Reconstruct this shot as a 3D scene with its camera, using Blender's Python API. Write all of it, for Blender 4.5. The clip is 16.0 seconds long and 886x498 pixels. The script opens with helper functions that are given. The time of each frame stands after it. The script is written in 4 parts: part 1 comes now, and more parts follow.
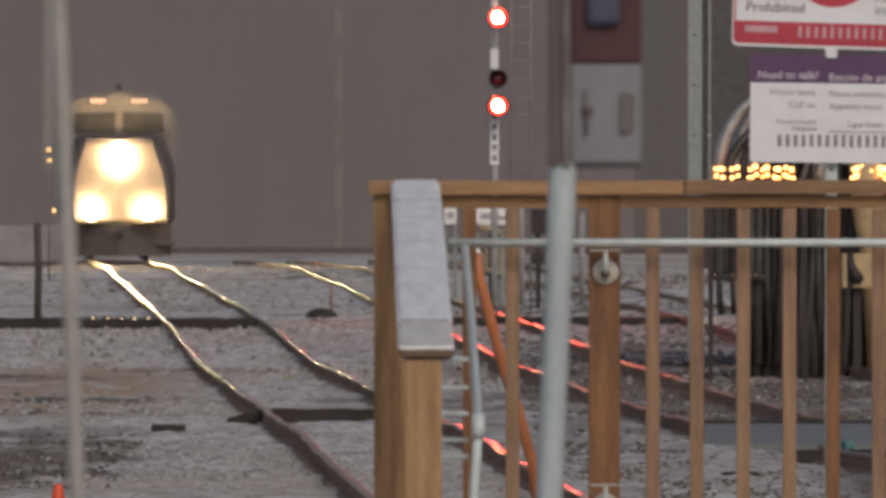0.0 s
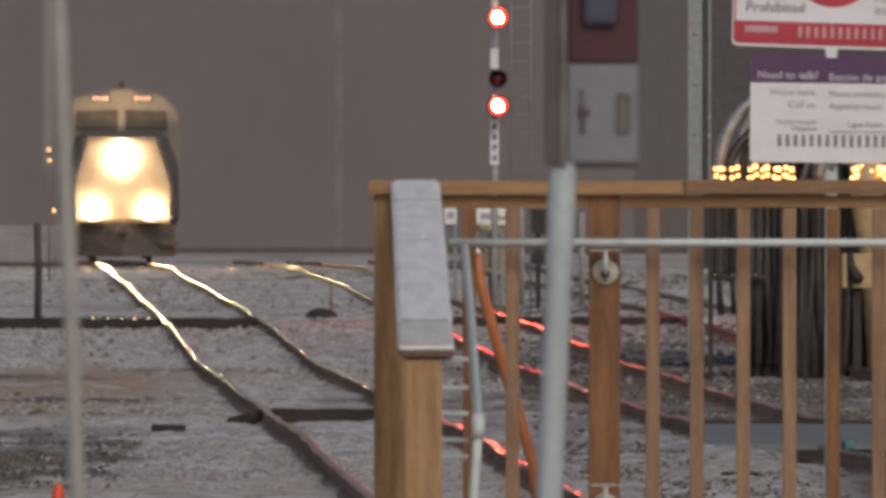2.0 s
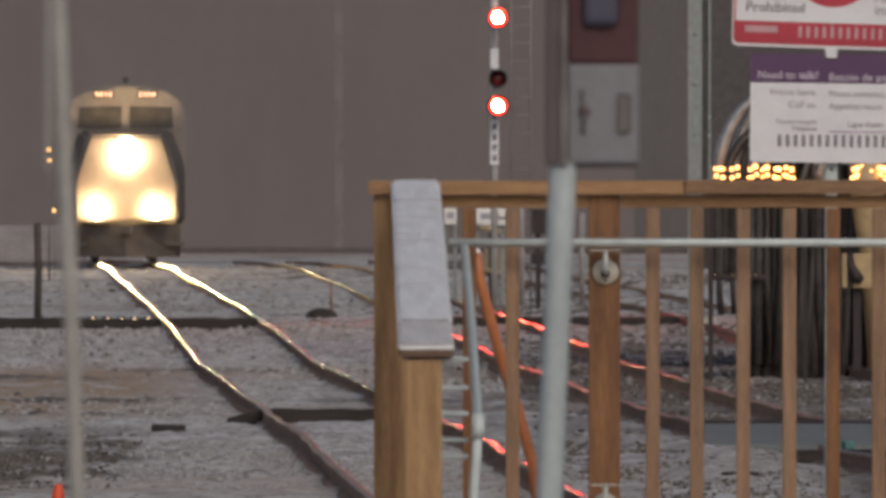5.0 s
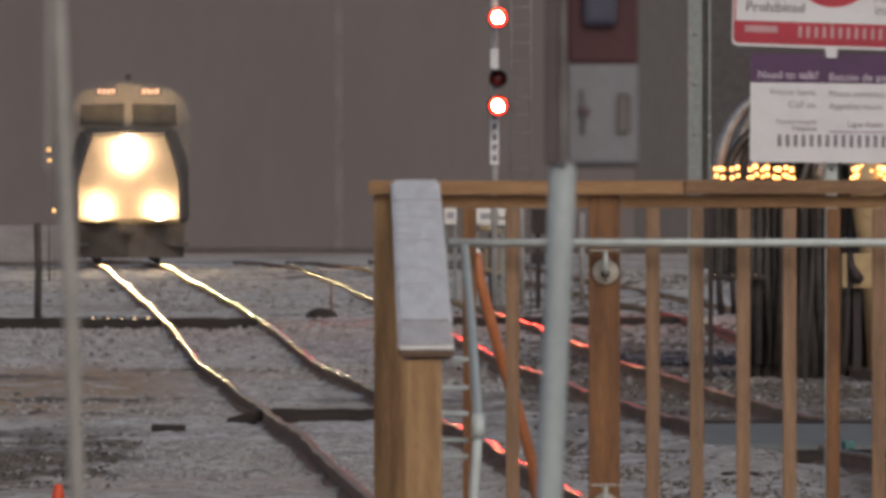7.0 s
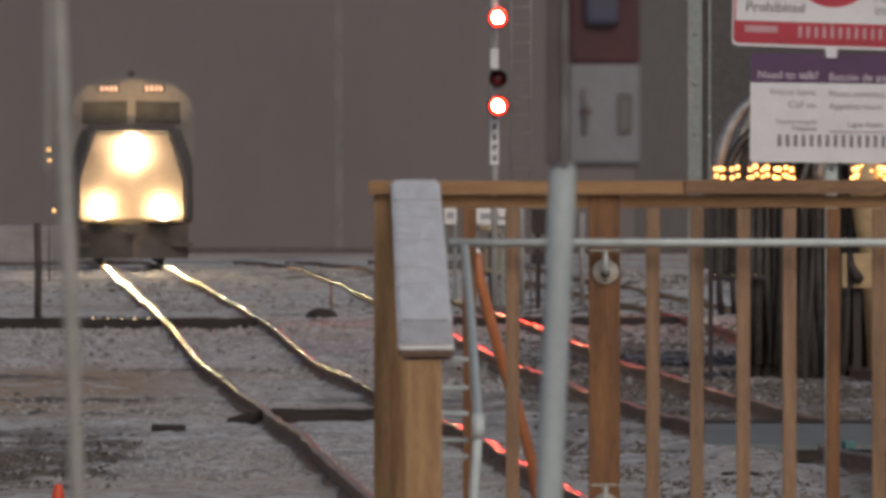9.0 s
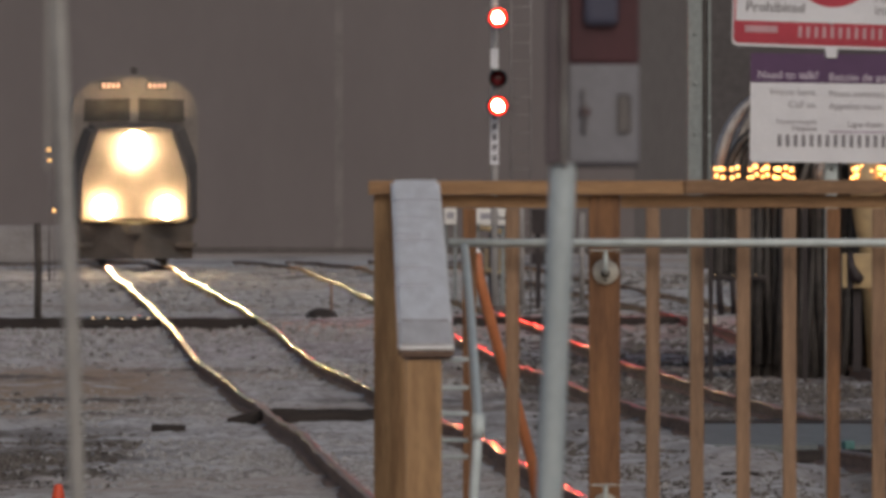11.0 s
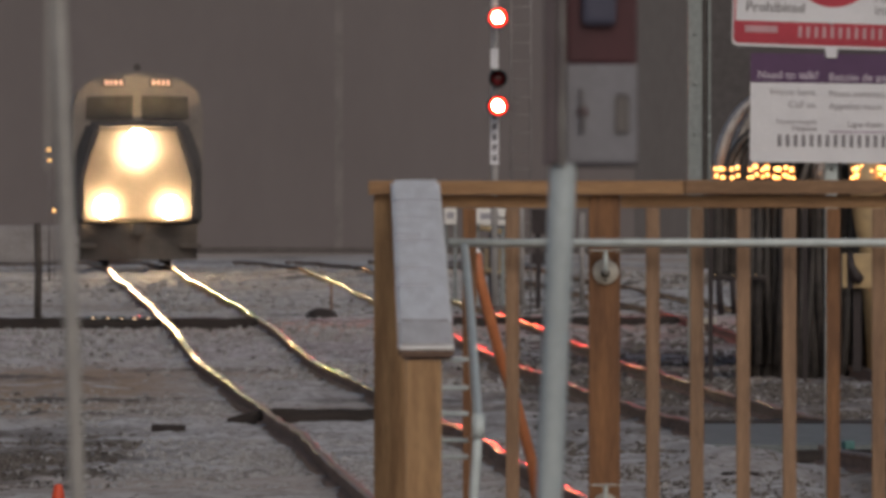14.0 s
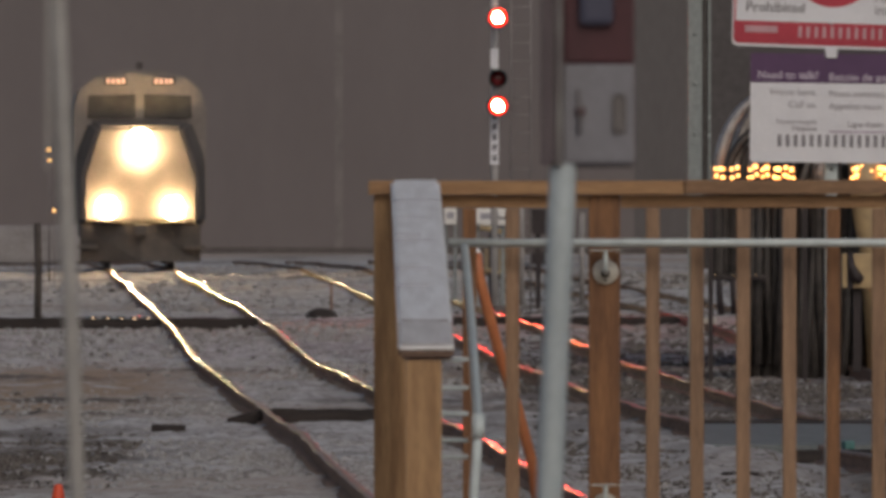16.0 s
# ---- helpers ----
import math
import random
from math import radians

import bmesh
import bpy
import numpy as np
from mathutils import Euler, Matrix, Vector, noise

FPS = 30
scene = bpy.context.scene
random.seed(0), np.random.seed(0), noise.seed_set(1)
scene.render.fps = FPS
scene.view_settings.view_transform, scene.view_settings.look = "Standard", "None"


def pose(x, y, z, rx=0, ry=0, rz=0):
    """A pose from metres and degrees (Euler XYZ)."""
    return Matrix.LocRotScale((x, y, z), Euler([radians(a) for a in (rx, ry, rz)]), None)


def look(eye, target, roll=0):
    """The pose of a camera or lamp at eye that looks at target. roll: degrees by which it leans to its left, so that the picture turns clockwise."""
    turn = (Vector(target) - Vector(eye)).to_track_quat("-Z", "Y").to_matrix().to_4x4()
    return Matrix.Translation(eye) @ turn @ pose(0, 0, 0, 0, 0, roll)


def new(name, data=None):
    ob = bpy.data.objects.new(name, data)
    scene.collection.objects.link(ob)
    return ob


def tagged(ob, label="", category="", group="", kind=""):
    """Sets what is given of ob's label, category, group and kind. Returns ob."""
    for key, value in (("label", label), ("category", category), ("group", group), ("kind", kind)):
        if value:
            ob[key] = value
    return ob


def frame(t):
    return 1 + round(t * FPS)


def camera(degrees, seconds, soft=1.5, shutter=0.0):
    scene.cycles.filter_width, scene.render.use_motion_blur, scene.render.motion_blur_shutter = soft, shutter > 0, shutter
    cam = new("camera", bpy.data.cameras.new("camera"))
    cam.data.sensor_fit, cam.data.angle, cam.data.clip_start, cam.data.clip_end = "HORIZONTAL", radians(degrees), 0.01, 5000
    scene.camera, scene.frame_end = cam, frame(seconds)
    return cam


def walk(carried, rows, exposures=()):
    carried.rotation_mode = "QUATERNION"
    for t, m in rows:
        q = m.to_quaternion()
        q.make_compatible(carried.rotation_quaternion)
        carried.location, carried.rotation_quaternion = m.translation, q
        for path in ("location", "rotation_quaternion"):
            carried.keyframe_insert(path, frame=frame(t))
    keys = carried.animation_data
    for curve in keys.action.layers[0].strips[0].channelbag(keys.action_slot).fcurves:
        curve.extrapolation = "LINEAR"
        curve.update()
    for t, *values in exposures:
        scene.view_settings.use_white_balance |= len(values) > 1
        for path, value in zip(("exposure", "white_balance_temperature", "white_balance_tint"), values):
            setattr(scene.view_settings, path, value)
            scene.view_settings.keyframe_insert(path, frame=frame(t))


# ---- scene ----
# The camera stands still on a platform; the lens is a long one.
cam = camera(4.26, 16.0, soft=3.3)
cam.data.dof.use_dof = True
cam.data.dof.focus_distance = 60.0
cam.data.dof.aperture_fstop = 25.0
EYE, AIM = (0.0, 0.0, 2.3), (0.0, 100.0, 1.631)
walk(cam, [(0.0, look(EYE, AIM)), (16.0, look(EYE, AIM))], exposures=((0.0, 0.0), (7.0, -0.15), (16.0, -0.45)))

# ---- light: a dim, overcast winter dusk ----
world = bpy.data.worlds.new("dusk_sky")
scene.world = world
world.use_nodes = True
wn = world.node_tree.nodes
sky = wn.new("ShaderNodeTexSky")
sky.sky_type = "NISHITA"
sky.sun_disc = False
sky.sun_elevation = radians(38)
sky.sun_rotation = radians(163)
sky.air_density = 1.0
sky.dust_density = 4.0
wn["Background"].inputs[1].default_value = 0.072
world.node_tree.links.new(sky.outputs[0], wn["Background"].inputs[0])

sun_data = bpy.data.lights.new("sun", "SUN")
sun_data.energy = 0.8
sun_data.angle = radians(25)
sun_data.color = (1.0, 0.93, 0.85)
sun = new("sun", sun_data)
sun.matrix_world = look((6, -20, 16.3), (0, 0, 0))


# ---- materials ----
def material(name, colour, rough=0.7, metal=0.0, colour2=None, scale=8.0, detail=6.0, stretch=(1, 1, 1), bump=0.0,
             bump_scale=None, spread=(0.35, 0.65), vary=0.0, fine=0.0, spec=0.5):
    """Two colours mixed by noise in object space, a second finer grain, relief, and a small change from piece to piece."""
    m = bpy.data.materials.new(name)
    m.use_nodes = True
    n, l = m.node_tree.nodes, m.node_tree.links
    b = n["Principled BSDF"]
    b.inputs["Roughness"].default_value = rough
    b.inputs["Metallic"].default_value = metal
    b.inputs["Specular IOR Level"].default_value = spec
    tc, mp = n.new("ShaderNodeTexCoord"), n.new("ShaderNodeMapping")
    l.new(tc.outputs["Object"], mp.inputs[0])
    mp.inputs["Scale"].default_value = stretch
    nz = n.new("ShaderNodeTexNoise")
    nz.inputs["Scale"].default_value = scale
    nz.inputs["Detail"].default_value = detail
    l.new(mp.outputs[0], nz.inputs["Vector"])
    ramp = n.new("ShaderNodeValToRGB")
    c2 = colour2 or tuple(c * 0.75 for c in colour)
    ramp.color_ramp.elements[0].position, ramp.color_ramp.elements[1].position = spread
    ramp.color_ramp.elements[0].color = (*c2, 1)
    ramp.color_ramp.elements[1].color = (*colour, 1)
    l.new(nz.outputs["Fac"], ramp.inputs[0])
    out = ramp.outputs[0]
    if fine:
        nf = n.new("ShaderNodeTexNoise")
        nf.inputs["Scale"].default_value = scale * 9
        nf.inputs["Detail"].default_value = 4
        l.new(mp.outputs[0], nf.inputs["Vector"])
        mr = n.new("ShaderNodeMapRange")
        mr.inputs["From Min"].default_value, mr.inputs["From Max"].default_value = 0.3, 0.7
        mr.inputs["To Min"].default_value, mr.inputs["To Max"].default_value = 1 - fine, 1 + fine
        l.new(nf.outputs["Fac"], mr.inputs["Value"])
        mx = n.new("ShaderNodeMix")
        mx.data_type, mx.blend_type = "RGBA", "MULTIPLY"
        mx.inputs["Factor"].default_value = 1
        l.new(out, mx.inputs[6])
        l.new(mr.outputs[0], mx.inputs[7])
        out = mx.outputs[2]
    if vary:
        oi, hs = n.new("ShaderNodeObjectInfo"), n.new("ShaderNodeHueSaturation")
        mr = n.new("ShaderNodeMapRange")
        mr.inputs["To Min"].default_value, mr.inputs["To Max"].default_value = 1 - vary, 1 + vary
        l.new(oi.outputs["Random"], mr.inputs["Value"])
        l.new(mr.outputs[0], hs.inputs["Value"])
        l.new(out, hs.inputs["Color"])
        out = hs.outputs[0]
    l.new(out, b.inputs["Base Color"])
    if bump:
        nb, bp = n.new("ShaderNodeTexNoise"), n.new("ShaderNodeBump")
        nb.inputs["Scale"].default_value = bump_scale or scale * 4
        nb.inputs["Detail"].default_value = 6
        l.new(mp.outputs[0], nb.inputs["Vector"])
        bp.inputs["Strength"].default_value = bump
        bp.inputs["Distance"].default_value = 0.01
        l.new(nb.outputs["Fac"], bp.inputs["Height"])
        l.new(bp.outputs[0], b.inputs["Normal"])
    return m


def glow(name, colour, strength):
    m = bpy.data.materials.new(name)
    m.use_nodes = True
    b = m.node_tree.nodes["Principled BSDF"]
    b.inputs["Base Color"].default_value = (*[min(1, c) for c in colour], 1)
    b.inputs["Emission Color"].default_value = (*colour, 1)
    b.inputs["Emission Strength"].default_value = strength
    b.inputs["Roughness"].default_value = 0.2
    return m


CEDAR = material("cedar", (0.45, 0.275, 0.135), 0.65, colour2=(0.30, 0.17, 0.08), scale=6, stretch=(6, 6, 0.5), fine=0.2, bump=0.3, vary=0.12)
CEDAR_H = material("cedar_lengthwise", (0.38, 0.22, 0.105), 0.65, colour2=(0.26, 0.14, 0.065), scale=6, stretch=(0.5, 6, 6), fine=0.2, bump=0.3, vary=0.1)
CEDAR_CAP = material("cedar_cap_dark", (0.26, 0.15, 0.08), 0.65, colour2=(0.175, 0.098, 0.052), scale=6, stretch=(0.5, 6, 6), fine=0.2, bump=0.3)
CEDAR_MID = material("cedar_dulled", (0.31, 0.195, 0.12), 0.65, colour2=(0.215, 0.13, 0.08), scale=6, stretch=(6, 6, 0.5), fine=0.2, bump=0.3, vary=0.12)
CEDAR_DARK = material("cedar_weathered", (0.28, 0.135, 0.058), 0.7, colour2=(0.175, 0.083, 0.04), scale=6, stretch=(6, 6, 0.5), fine=0.2, bump=0.3, vary=0.1)
FROSTED = material("frosted_board", (0.80, 0.80, 0.81), 0.55, colour2=(0.66, 0.65, 0.65), scale=5, stretch=(5, 0.6, 5), fine=0.12, bump=0.25)
FROSTED_GREY = material("greyed_board", (0.64, 0.62, 0.61), 0.6, colour2=(0.53, 0.51, 0.50), scale=5, stretch=(5, 0.6, 5), fine=0.12, bump=0.25)
END_GRAIN = material("end_grain", (0.17, 0.105, 0.075), 0.8, colour2=(0.11, 0.068, 0.05), scale=30, fine=0.2)
GALV = material("galvanised_steel", (0.58, 0.64, 0.64), 0.5, 0.1, colour2=(0.48, 0.535, 0.54), scale=22, fine=0.1, bump=0.08)
GALV_DULL = material("dull_zinc", (0.30, 0.325, 0.325), 0.55, 0.15, colour2=(0.235, 0.26, 0.26), scale=14, fine=0.15)
ALU_POLE = material("pale_painted_tube", (0.42, 0.47, 0.485), 0.6, 0.0, colour2=(0.375, 0.42, 0.435), scale=5, fine=0.08)
BOARD_WHITE = material("white_reflective_sheet", (0.205, 0.2, 0.222), 0.55, colour2=(0.185, 0.18, 0.198), scale=9, fine=0.06)
BOARD_RED = material("red_reflective_sheet", (0.07, 0.018, 0.024), 0.55, colour2=(0.055, 0.015, 0.02), scale=9, fine=0.08)
ARM_EDGE = material("purplish_channel", (0.105, 0.082, 0.09), 0.6, colour2=(0.085, 0.065, 0.072), scale=12)
ARM_RIM = material("dull_arm_rim", (0.20, 0.19, 0.18), 0.6, colour2=(0.12, 0.105, 0.105), scale=12)
DARK_CHANNEL = material("dark_channel", (0.06, 0.05, 0.055), 0.6, colour2=(0.04, 0.03, 0.035), scale=12)
SMOKED = material("smoked_lens", (0.06, 0.06, 0.095), 0.6, colour2=(0.05, 0.05, 0.08), scale=9)
SIGN_WHITE = material("sign_white", (0.77, 0.77, 0.81), 0.45, colour2=(0.72, 0.72, 0.76), scale=10, fine=0.03)
SIGN_RED = material("sign_red", (0.50, 0.045, 0.075), 0.45, colour2=(0.43, 0.04, 0.065), scale=10, fine=0.05)
SIGN_PURPLE = material("sign_purple", (0.105, 0.05, 0.125), 0.45, colour2=(0.09, 0.042, 0.11), scale=10, fine=0.05)
INK = material("grey_ink", (0.25, 0.235, 0.26), 0.6, scale=10)
INK_PALE = material("pale_ink", (0.42, 0.40, 0.44), 0.6, scale=10)
ORANGE = material("orange_plastic", (0.60, 0.22, 0.09), 0.5, colour2=(0.5, 0.17, 0.07), scale=12, fine=0.1)
CONE = material("orange_pvc", (0.75, 0.09, 0.03), 0.5, colour2=(0.6, 0.07, 0.025), scale=12)
RUST = material("rusty_rail_side", (0.34, 0.21, 0.15), 0.85, colour2=(0.19, 0.118, 0.085), scale=12, stretch=(1, 0.3, 1), fine=0.3, bump=0.4)
# Dark patches in the colour break the glint of the heads into beads.
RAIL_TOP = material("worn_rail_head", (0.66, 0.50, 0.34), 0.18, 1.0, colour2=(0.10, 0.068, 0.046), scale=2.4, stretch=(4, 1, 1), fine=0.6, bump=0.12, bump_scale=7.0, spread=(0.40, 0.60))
# Undulled copy of the same head, for the rail whose near end glints.
RAIL_BRIGHT = material("polished_rail_head", (0.66, 0.50, 0.34), 0.18, 1.0, colour2=(0.10, 0.068, 0.046), scale=2.4, stretch=(4, 1, 1), fine=0.6, bump=0.12, bump_scale=7.0, spread=(0.40, 0.60))
GLINT_STEEL = material("polished_glint_steel", (0.85, 0.70, 0.48), 0.16, 1.0, colour2=(0.6, 0.46, 0.30), scale=20)
SIDING_TOP = material("dull_siding_rail_head", (0.125, 0.074, 0.045), 0.36, 1.0, colour2=(0.08, 0.052, 0.036), scale=1.1, stretch=(4, 1, 1), fine=0.35)
RUSTY_TOP = material("rusty_rail_head", (0.10, 0.065, 0.048), 0.75, 0.0, colour2=(0.05, 0.034, 0.027), scale=1.1, stretch=(4, 1, 1), fine=0.35)
TIMBER = material("creosoted_timber", (0.042, 0.032, 0.029), 0.85, colour2=(0.022, 0.017, 0.016), scale=5, stretch=(0.6, 5, 5), fine=0.3, bump=0.5)
CLADDING = material("grey_cladding", (0.163, 0.143, 0.144), 0.75, colour2=(0.148, 0.129, 0.13), scale=0.22, stretch=(1.0, 1, 0.5), fine=0.02)
# Same wall in a darker grey, where no glare haze is painted in.
CLADDING_UNHAZED = material("grey_cladding_unhazed", (0.117, 0.107, 0.109), 0.75, colour2=(0.104, 0.095, 0.097), scale=0.5, stretch=(1.0, 1, 0.4), fine=0.06)
PLINTH = material("dark_plinth", (0.115, 0.098, 0.095), 0.8, scale=2, fine=0.2)
TRIM = material("pale_trim", (0.185, 0.163, 0.163), 0.5, scale=1, fine=0.1)
BLACK = material("black_rubber", (0.075, 0.066, 0.063), 0.4, colour2=(0.04, 0.036, 0.035), scale=8, fine=0.2)
GAP_DARK = material("cable_gap_dark", (0.06, 0.052, 0.05), 0.8, colour2=(0.045, 0.04, 0.038), scale=4, fine=0.2)
SHED_DARK = material("dark_steel_sheet", (0.082, 0.073, 0.075), 0.6, colour2=(0.068, 0.06, 0.063), scale=1.2, fine=0.15)
BEIGE = material("beige_enclosure", (0.50, 0.36, 0.19), 0.6, colour2=(0.4, 0.29, 0.16), scale=6, fine=0.1)
CABINET = material("white_enclosure", (0.55, 0.53, 0.52), 0.55, colour2=(0.46, 0.44, 0.43), scale=5, fine=0.1)
CABINET_WHITE = material("clean_white_enclosure", (0.84, 0.82, 0.79), 0.5, colour2=(0.74, 0.72, 0.69), scale=5, fine=0.06)
SIGNAL_BLACK = material("signal_black", (0.03, 0.02, 0.022), 0.55, scale=8)
BLUE_GREY = material("blue_grey_concrete", (0.165, 0.182, 0.185), 0.75, colour2=(0.12, 0.135, 0.138), scale=3, stretch=(1, 0.6, 3), fine=0.15)
# Train greys and glass lightened to carry the glare haze in the colour.
LOCO_GREY = material("hazed_locomotive_grey", (0.20, 0.172, 0.155), 0.6, colour2=(0.165, 0.142, 0.128), scale=1.5, fine=0.1)
LOCO_DARK = material("hazed_underframe_grey", (0.085, 0.074, 0.068), 0.7, scale=3, fine=0.2)
LOCO_GLASS = material("hazed_cab_glass", (0.075, 0.07, 0.066), 0.12, scale=3)
LOCO_NOSE = material("nose_grey", (0.10, 0.088, 0.083), 0.85, colour2=(0.076, 0.066, 0.062), scale=2, fine=0.1)
DECK = material("deck_board", (0.36, 0.26, 0.17), 0.75, colour2=(0.26, 0.19, 0.125), scale=5, stretch=(0.5, 5, 5), fine=0.2, bump=0.3, vary=0.12)
SNOW = material("dirty_snow", (0.30, 0.28, 0.28), 0.9, colour2=(0.24, 0.22, 0.22), scale=1.5, fine=0.15)
LADDER = material("dull_ladder", (0.27, 0.245, 0.245), 0.6, scale=5)
EARTH = material("dark_earth", (0.09, 0.075, 0.066), 0.95, colour2=(0.05, 0.042, 0.038), scale=8, stretch=(1, 0.2, 1), fine=0.3)
TAN = material("tan_enclosure", (0.28, 0.215, 0.14), 0.6, colour2=(0.22, 0.17, 0.11), scale=6, fine=0.1)
TRIM_PALE = material("pale_post", (0.33, 0.31, 0.30), 0.6, scale=5, fine=0.1)
TEAL = material("teal_plastic", (0.08, 0.20, 0.19), 0.5, scale=20)
PLATE = material("pale_zinc_plate", (0.58, 0.56, 0.50), 0.6, colour2=(0.5, 0.48, 0.43), scale=20, fine=0.08)
GOLD_GLINT = material("gold_glint_bar", (0.95, 0.74, 0.42), 0.3, 0.85, colour2=(0.8, 0.58, 0.3), scale=10)
DEAD_LENS = material("unlit_red_lens", (0.20, 0.02, 0.025), 0.2, scale=20)


def glint_fade(m, y0, y1, rust, polish):
    """Fades a rail head from rust brown nearby to polished steel, painting where its glint starts."""
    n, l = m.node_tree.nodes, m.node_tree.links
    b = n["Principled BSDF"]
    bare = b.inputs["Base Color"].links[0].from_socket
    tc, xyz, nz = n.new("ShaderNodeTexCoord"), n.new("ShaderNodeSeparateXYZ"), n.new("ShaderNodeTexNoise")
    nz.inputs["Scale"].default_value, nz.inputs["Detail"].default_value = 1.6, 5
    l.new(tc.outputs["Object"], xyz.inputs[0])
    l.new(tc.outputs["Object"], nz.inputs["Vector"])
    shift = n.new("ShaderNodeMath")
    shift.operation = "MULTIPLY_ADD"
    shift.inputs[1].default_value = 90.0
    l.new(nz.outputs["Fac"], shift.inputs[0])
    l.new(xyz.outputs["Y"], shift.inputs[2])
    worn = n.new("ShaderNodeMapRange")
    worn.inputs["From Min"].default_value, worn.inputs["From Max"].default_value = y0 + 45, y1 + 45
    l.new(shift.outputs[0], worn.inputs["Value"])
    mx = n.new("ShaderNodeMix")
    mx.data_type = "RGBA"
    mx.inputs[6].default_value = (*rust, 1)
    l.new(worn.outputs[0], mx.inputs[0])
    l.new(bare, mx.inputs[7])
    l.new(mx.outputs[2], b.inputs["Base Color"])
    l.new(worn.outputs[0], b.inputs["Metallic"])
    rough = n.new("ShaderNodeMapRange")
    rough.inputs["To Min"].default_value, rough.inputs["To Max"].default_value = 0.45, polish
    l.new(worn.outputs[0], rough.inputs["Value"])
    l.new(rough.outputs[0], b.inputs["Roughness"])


glint_fade(RAIL_TOP, 106, 166, (0.24, 0.15, 0.10), 0.18)
glint_fade(SIDING_TOP, 105, 170, (0.15, 0.095, 0.065), 0.34)
HEAD_GLOW = glow("headlamp_glow", (1.0, 0.70, 0.36), 180.0)
DITCH_GLOW = glow("ditch_lamp_glow", (1.0, 0.68, 0.33), 200.0)
# Extra source added inside each lamp to make the rails gleam.
BEAM = glow("lamp_beam_glow", (1.0, 0.70, 0.36), 110000.0)
RED_GLOW = glow("red_signal_core", (1.0, 0.035, 0.02), 9000.0)
# Glowing ring widened past the lens to imitate the red glare fringe.
RED_RING = glow("red_signal_fringe", (1.0, 0.045, 0.025), 2.6)
AMBER_GLOW = glow("amber_spot_glow", (1.0, 0.52, 0.17), 2.8)
BOARD_GLOW = glow("number_board_glow", (1.0, 0.62, 0.48), 0.35)



def gravel():
    """Frosted gravel: stones, frost in patches, and streaks of bare dark earth."""
    m = bpy.data.materials.new("frosted_gravel")
    m.use_nodes = True
    n, l = m.node_tree.nodes, m.node_tree.links
    b = n["Principled BSDF"]
    b.inputs["Roughness"].default_value = 0.95
    tc = n.new("ShaderNodeTexCoord")
    def field(scale, detail, stretch, lo, hi, shift=(0, 0, 0)):
        mp, nz, mr = n.new("ShaderNodeMapping"), n.new("ShaderNodeTexNoise"), n.new("ShaderNodeMapRange")
        mp.inputs["Scale"].default_value = stretch
        mp.inputs["Location"].default_value = shift
        nz.inputs["Scale"].default_value, nz.inputs["Detail"].default_value = scale, detail
        mr.inputs["From Min"].default_value, mr.inputs["From Max"].default_value = lo, hi
        l.new(tc.outputs["Object"], mp.inputs[0])
        l.new(mp.outputs[0], nz.inputs["Vector"])
        l.new(nz.outputs["Fac"], mr.inputs["Value"])
        return mr.outputs[0]
    def blend(a, c, f):
        mx = n.new("ShaderNodeMix")
        mx.data_type = "RGBA"
        for i, v in ((6, a), (7, c)):
            if isinstance(v, tuple):
                mx.inputs[i].default_value = (*v, 1)
            else:
                l.new(v, mx.inputs[i])
        l.new(f, mx.inputs[0])
        return mx.outputs[2]
    stones = blend((0.17, 0.15, 0.14), (0.40, 0.385, 0.385), field(16, 5, (1, 1, 1), 0.36, 0.60))
    frost = blend(stones, (0.50, 0.495, 0.505), field(2.2, 10, (1, 1, 1), 0.42, 0.62))
    tan = blend(frost, (0.34, 0.27, 0.215), field(0.05, 5, (1, 1, 1), 0.50, 0.68, (3.1, 1.7, 0)))
    def patch(place, size, f):
        """A soft-edged stretch of ground broken up by a noise field."""
        mp, gr, mr, mul = n.new("ShaderNodeMapping"), n.new("ShaderNodeTexGradient"), n.new("ShaderNodeMapRange"), n.new("ShaderNodeMath")
        mp.vector_type, gr.gradient_type, mul.operation = "TEXTURE", "SPHERICAL", "MULTIPLY"
        mp.inputs["Location"].default_value, mp.inputs["Scale"].default_value = place, size
        mr.inputs["From Min"].default_value, mr.inputs["From Max"].default_value = 0.05, 0.5
        l.new(tc.outputs["Object"], mp.inputs[0])
        l.new(mp.outputs[0], gr.inputs[0])
        l.new(gr.outputs["Fac"], mr.inputs["Value"])
        l.new(mr.outputs[0], mul.inputs[0])
        l.new(f, mul.inputs[1])
        return mul.outputs[0]
    tan = blend(tan, (0.30, 0.225, 0.165), patch((-4.9, 139, 0), (2.6, 26, 4), field(1.1, 8, (1, 0.4, 1), 0.28, 0.5, (1.3, 0.4, 0))))
    streaks = patch((-3.9, 103, 0), (2.0, 17, 4), field(0.9, 9, (0.7, 0.55, 1), 0.40, 0.56, (2.3, 5.4, 0)))
    earth = blend(tan, (0.095, 0.082, 0.074), field(0.16, 9, (1, 1, 1), 0.56, 0.66, (7.3, 2.2, 0)))
    earth = blend(earth, (0.085, 0.07, 0.06), streaks)
    earth = blend(earth, (0.125, 0.11, 0.105), patch((4.1, 140, 0), (6.2, 60, 4), field(1.3, 9, (1, 0.4, 1), 0.30, 0.60, (4.4, 0.7, 0))))
    earth = blend(earth, (0.10, 0.088, 0.082), patch((3.85, 91, 0), (1.1, 11, 4), field(1.6, 9, (1, 0.5, 1), 0.22, 0.45, (6.1, 2.7, 0))))
    l.new(earth, b.inputs["Base Color"])
    return m


GRAVEL = gravel()


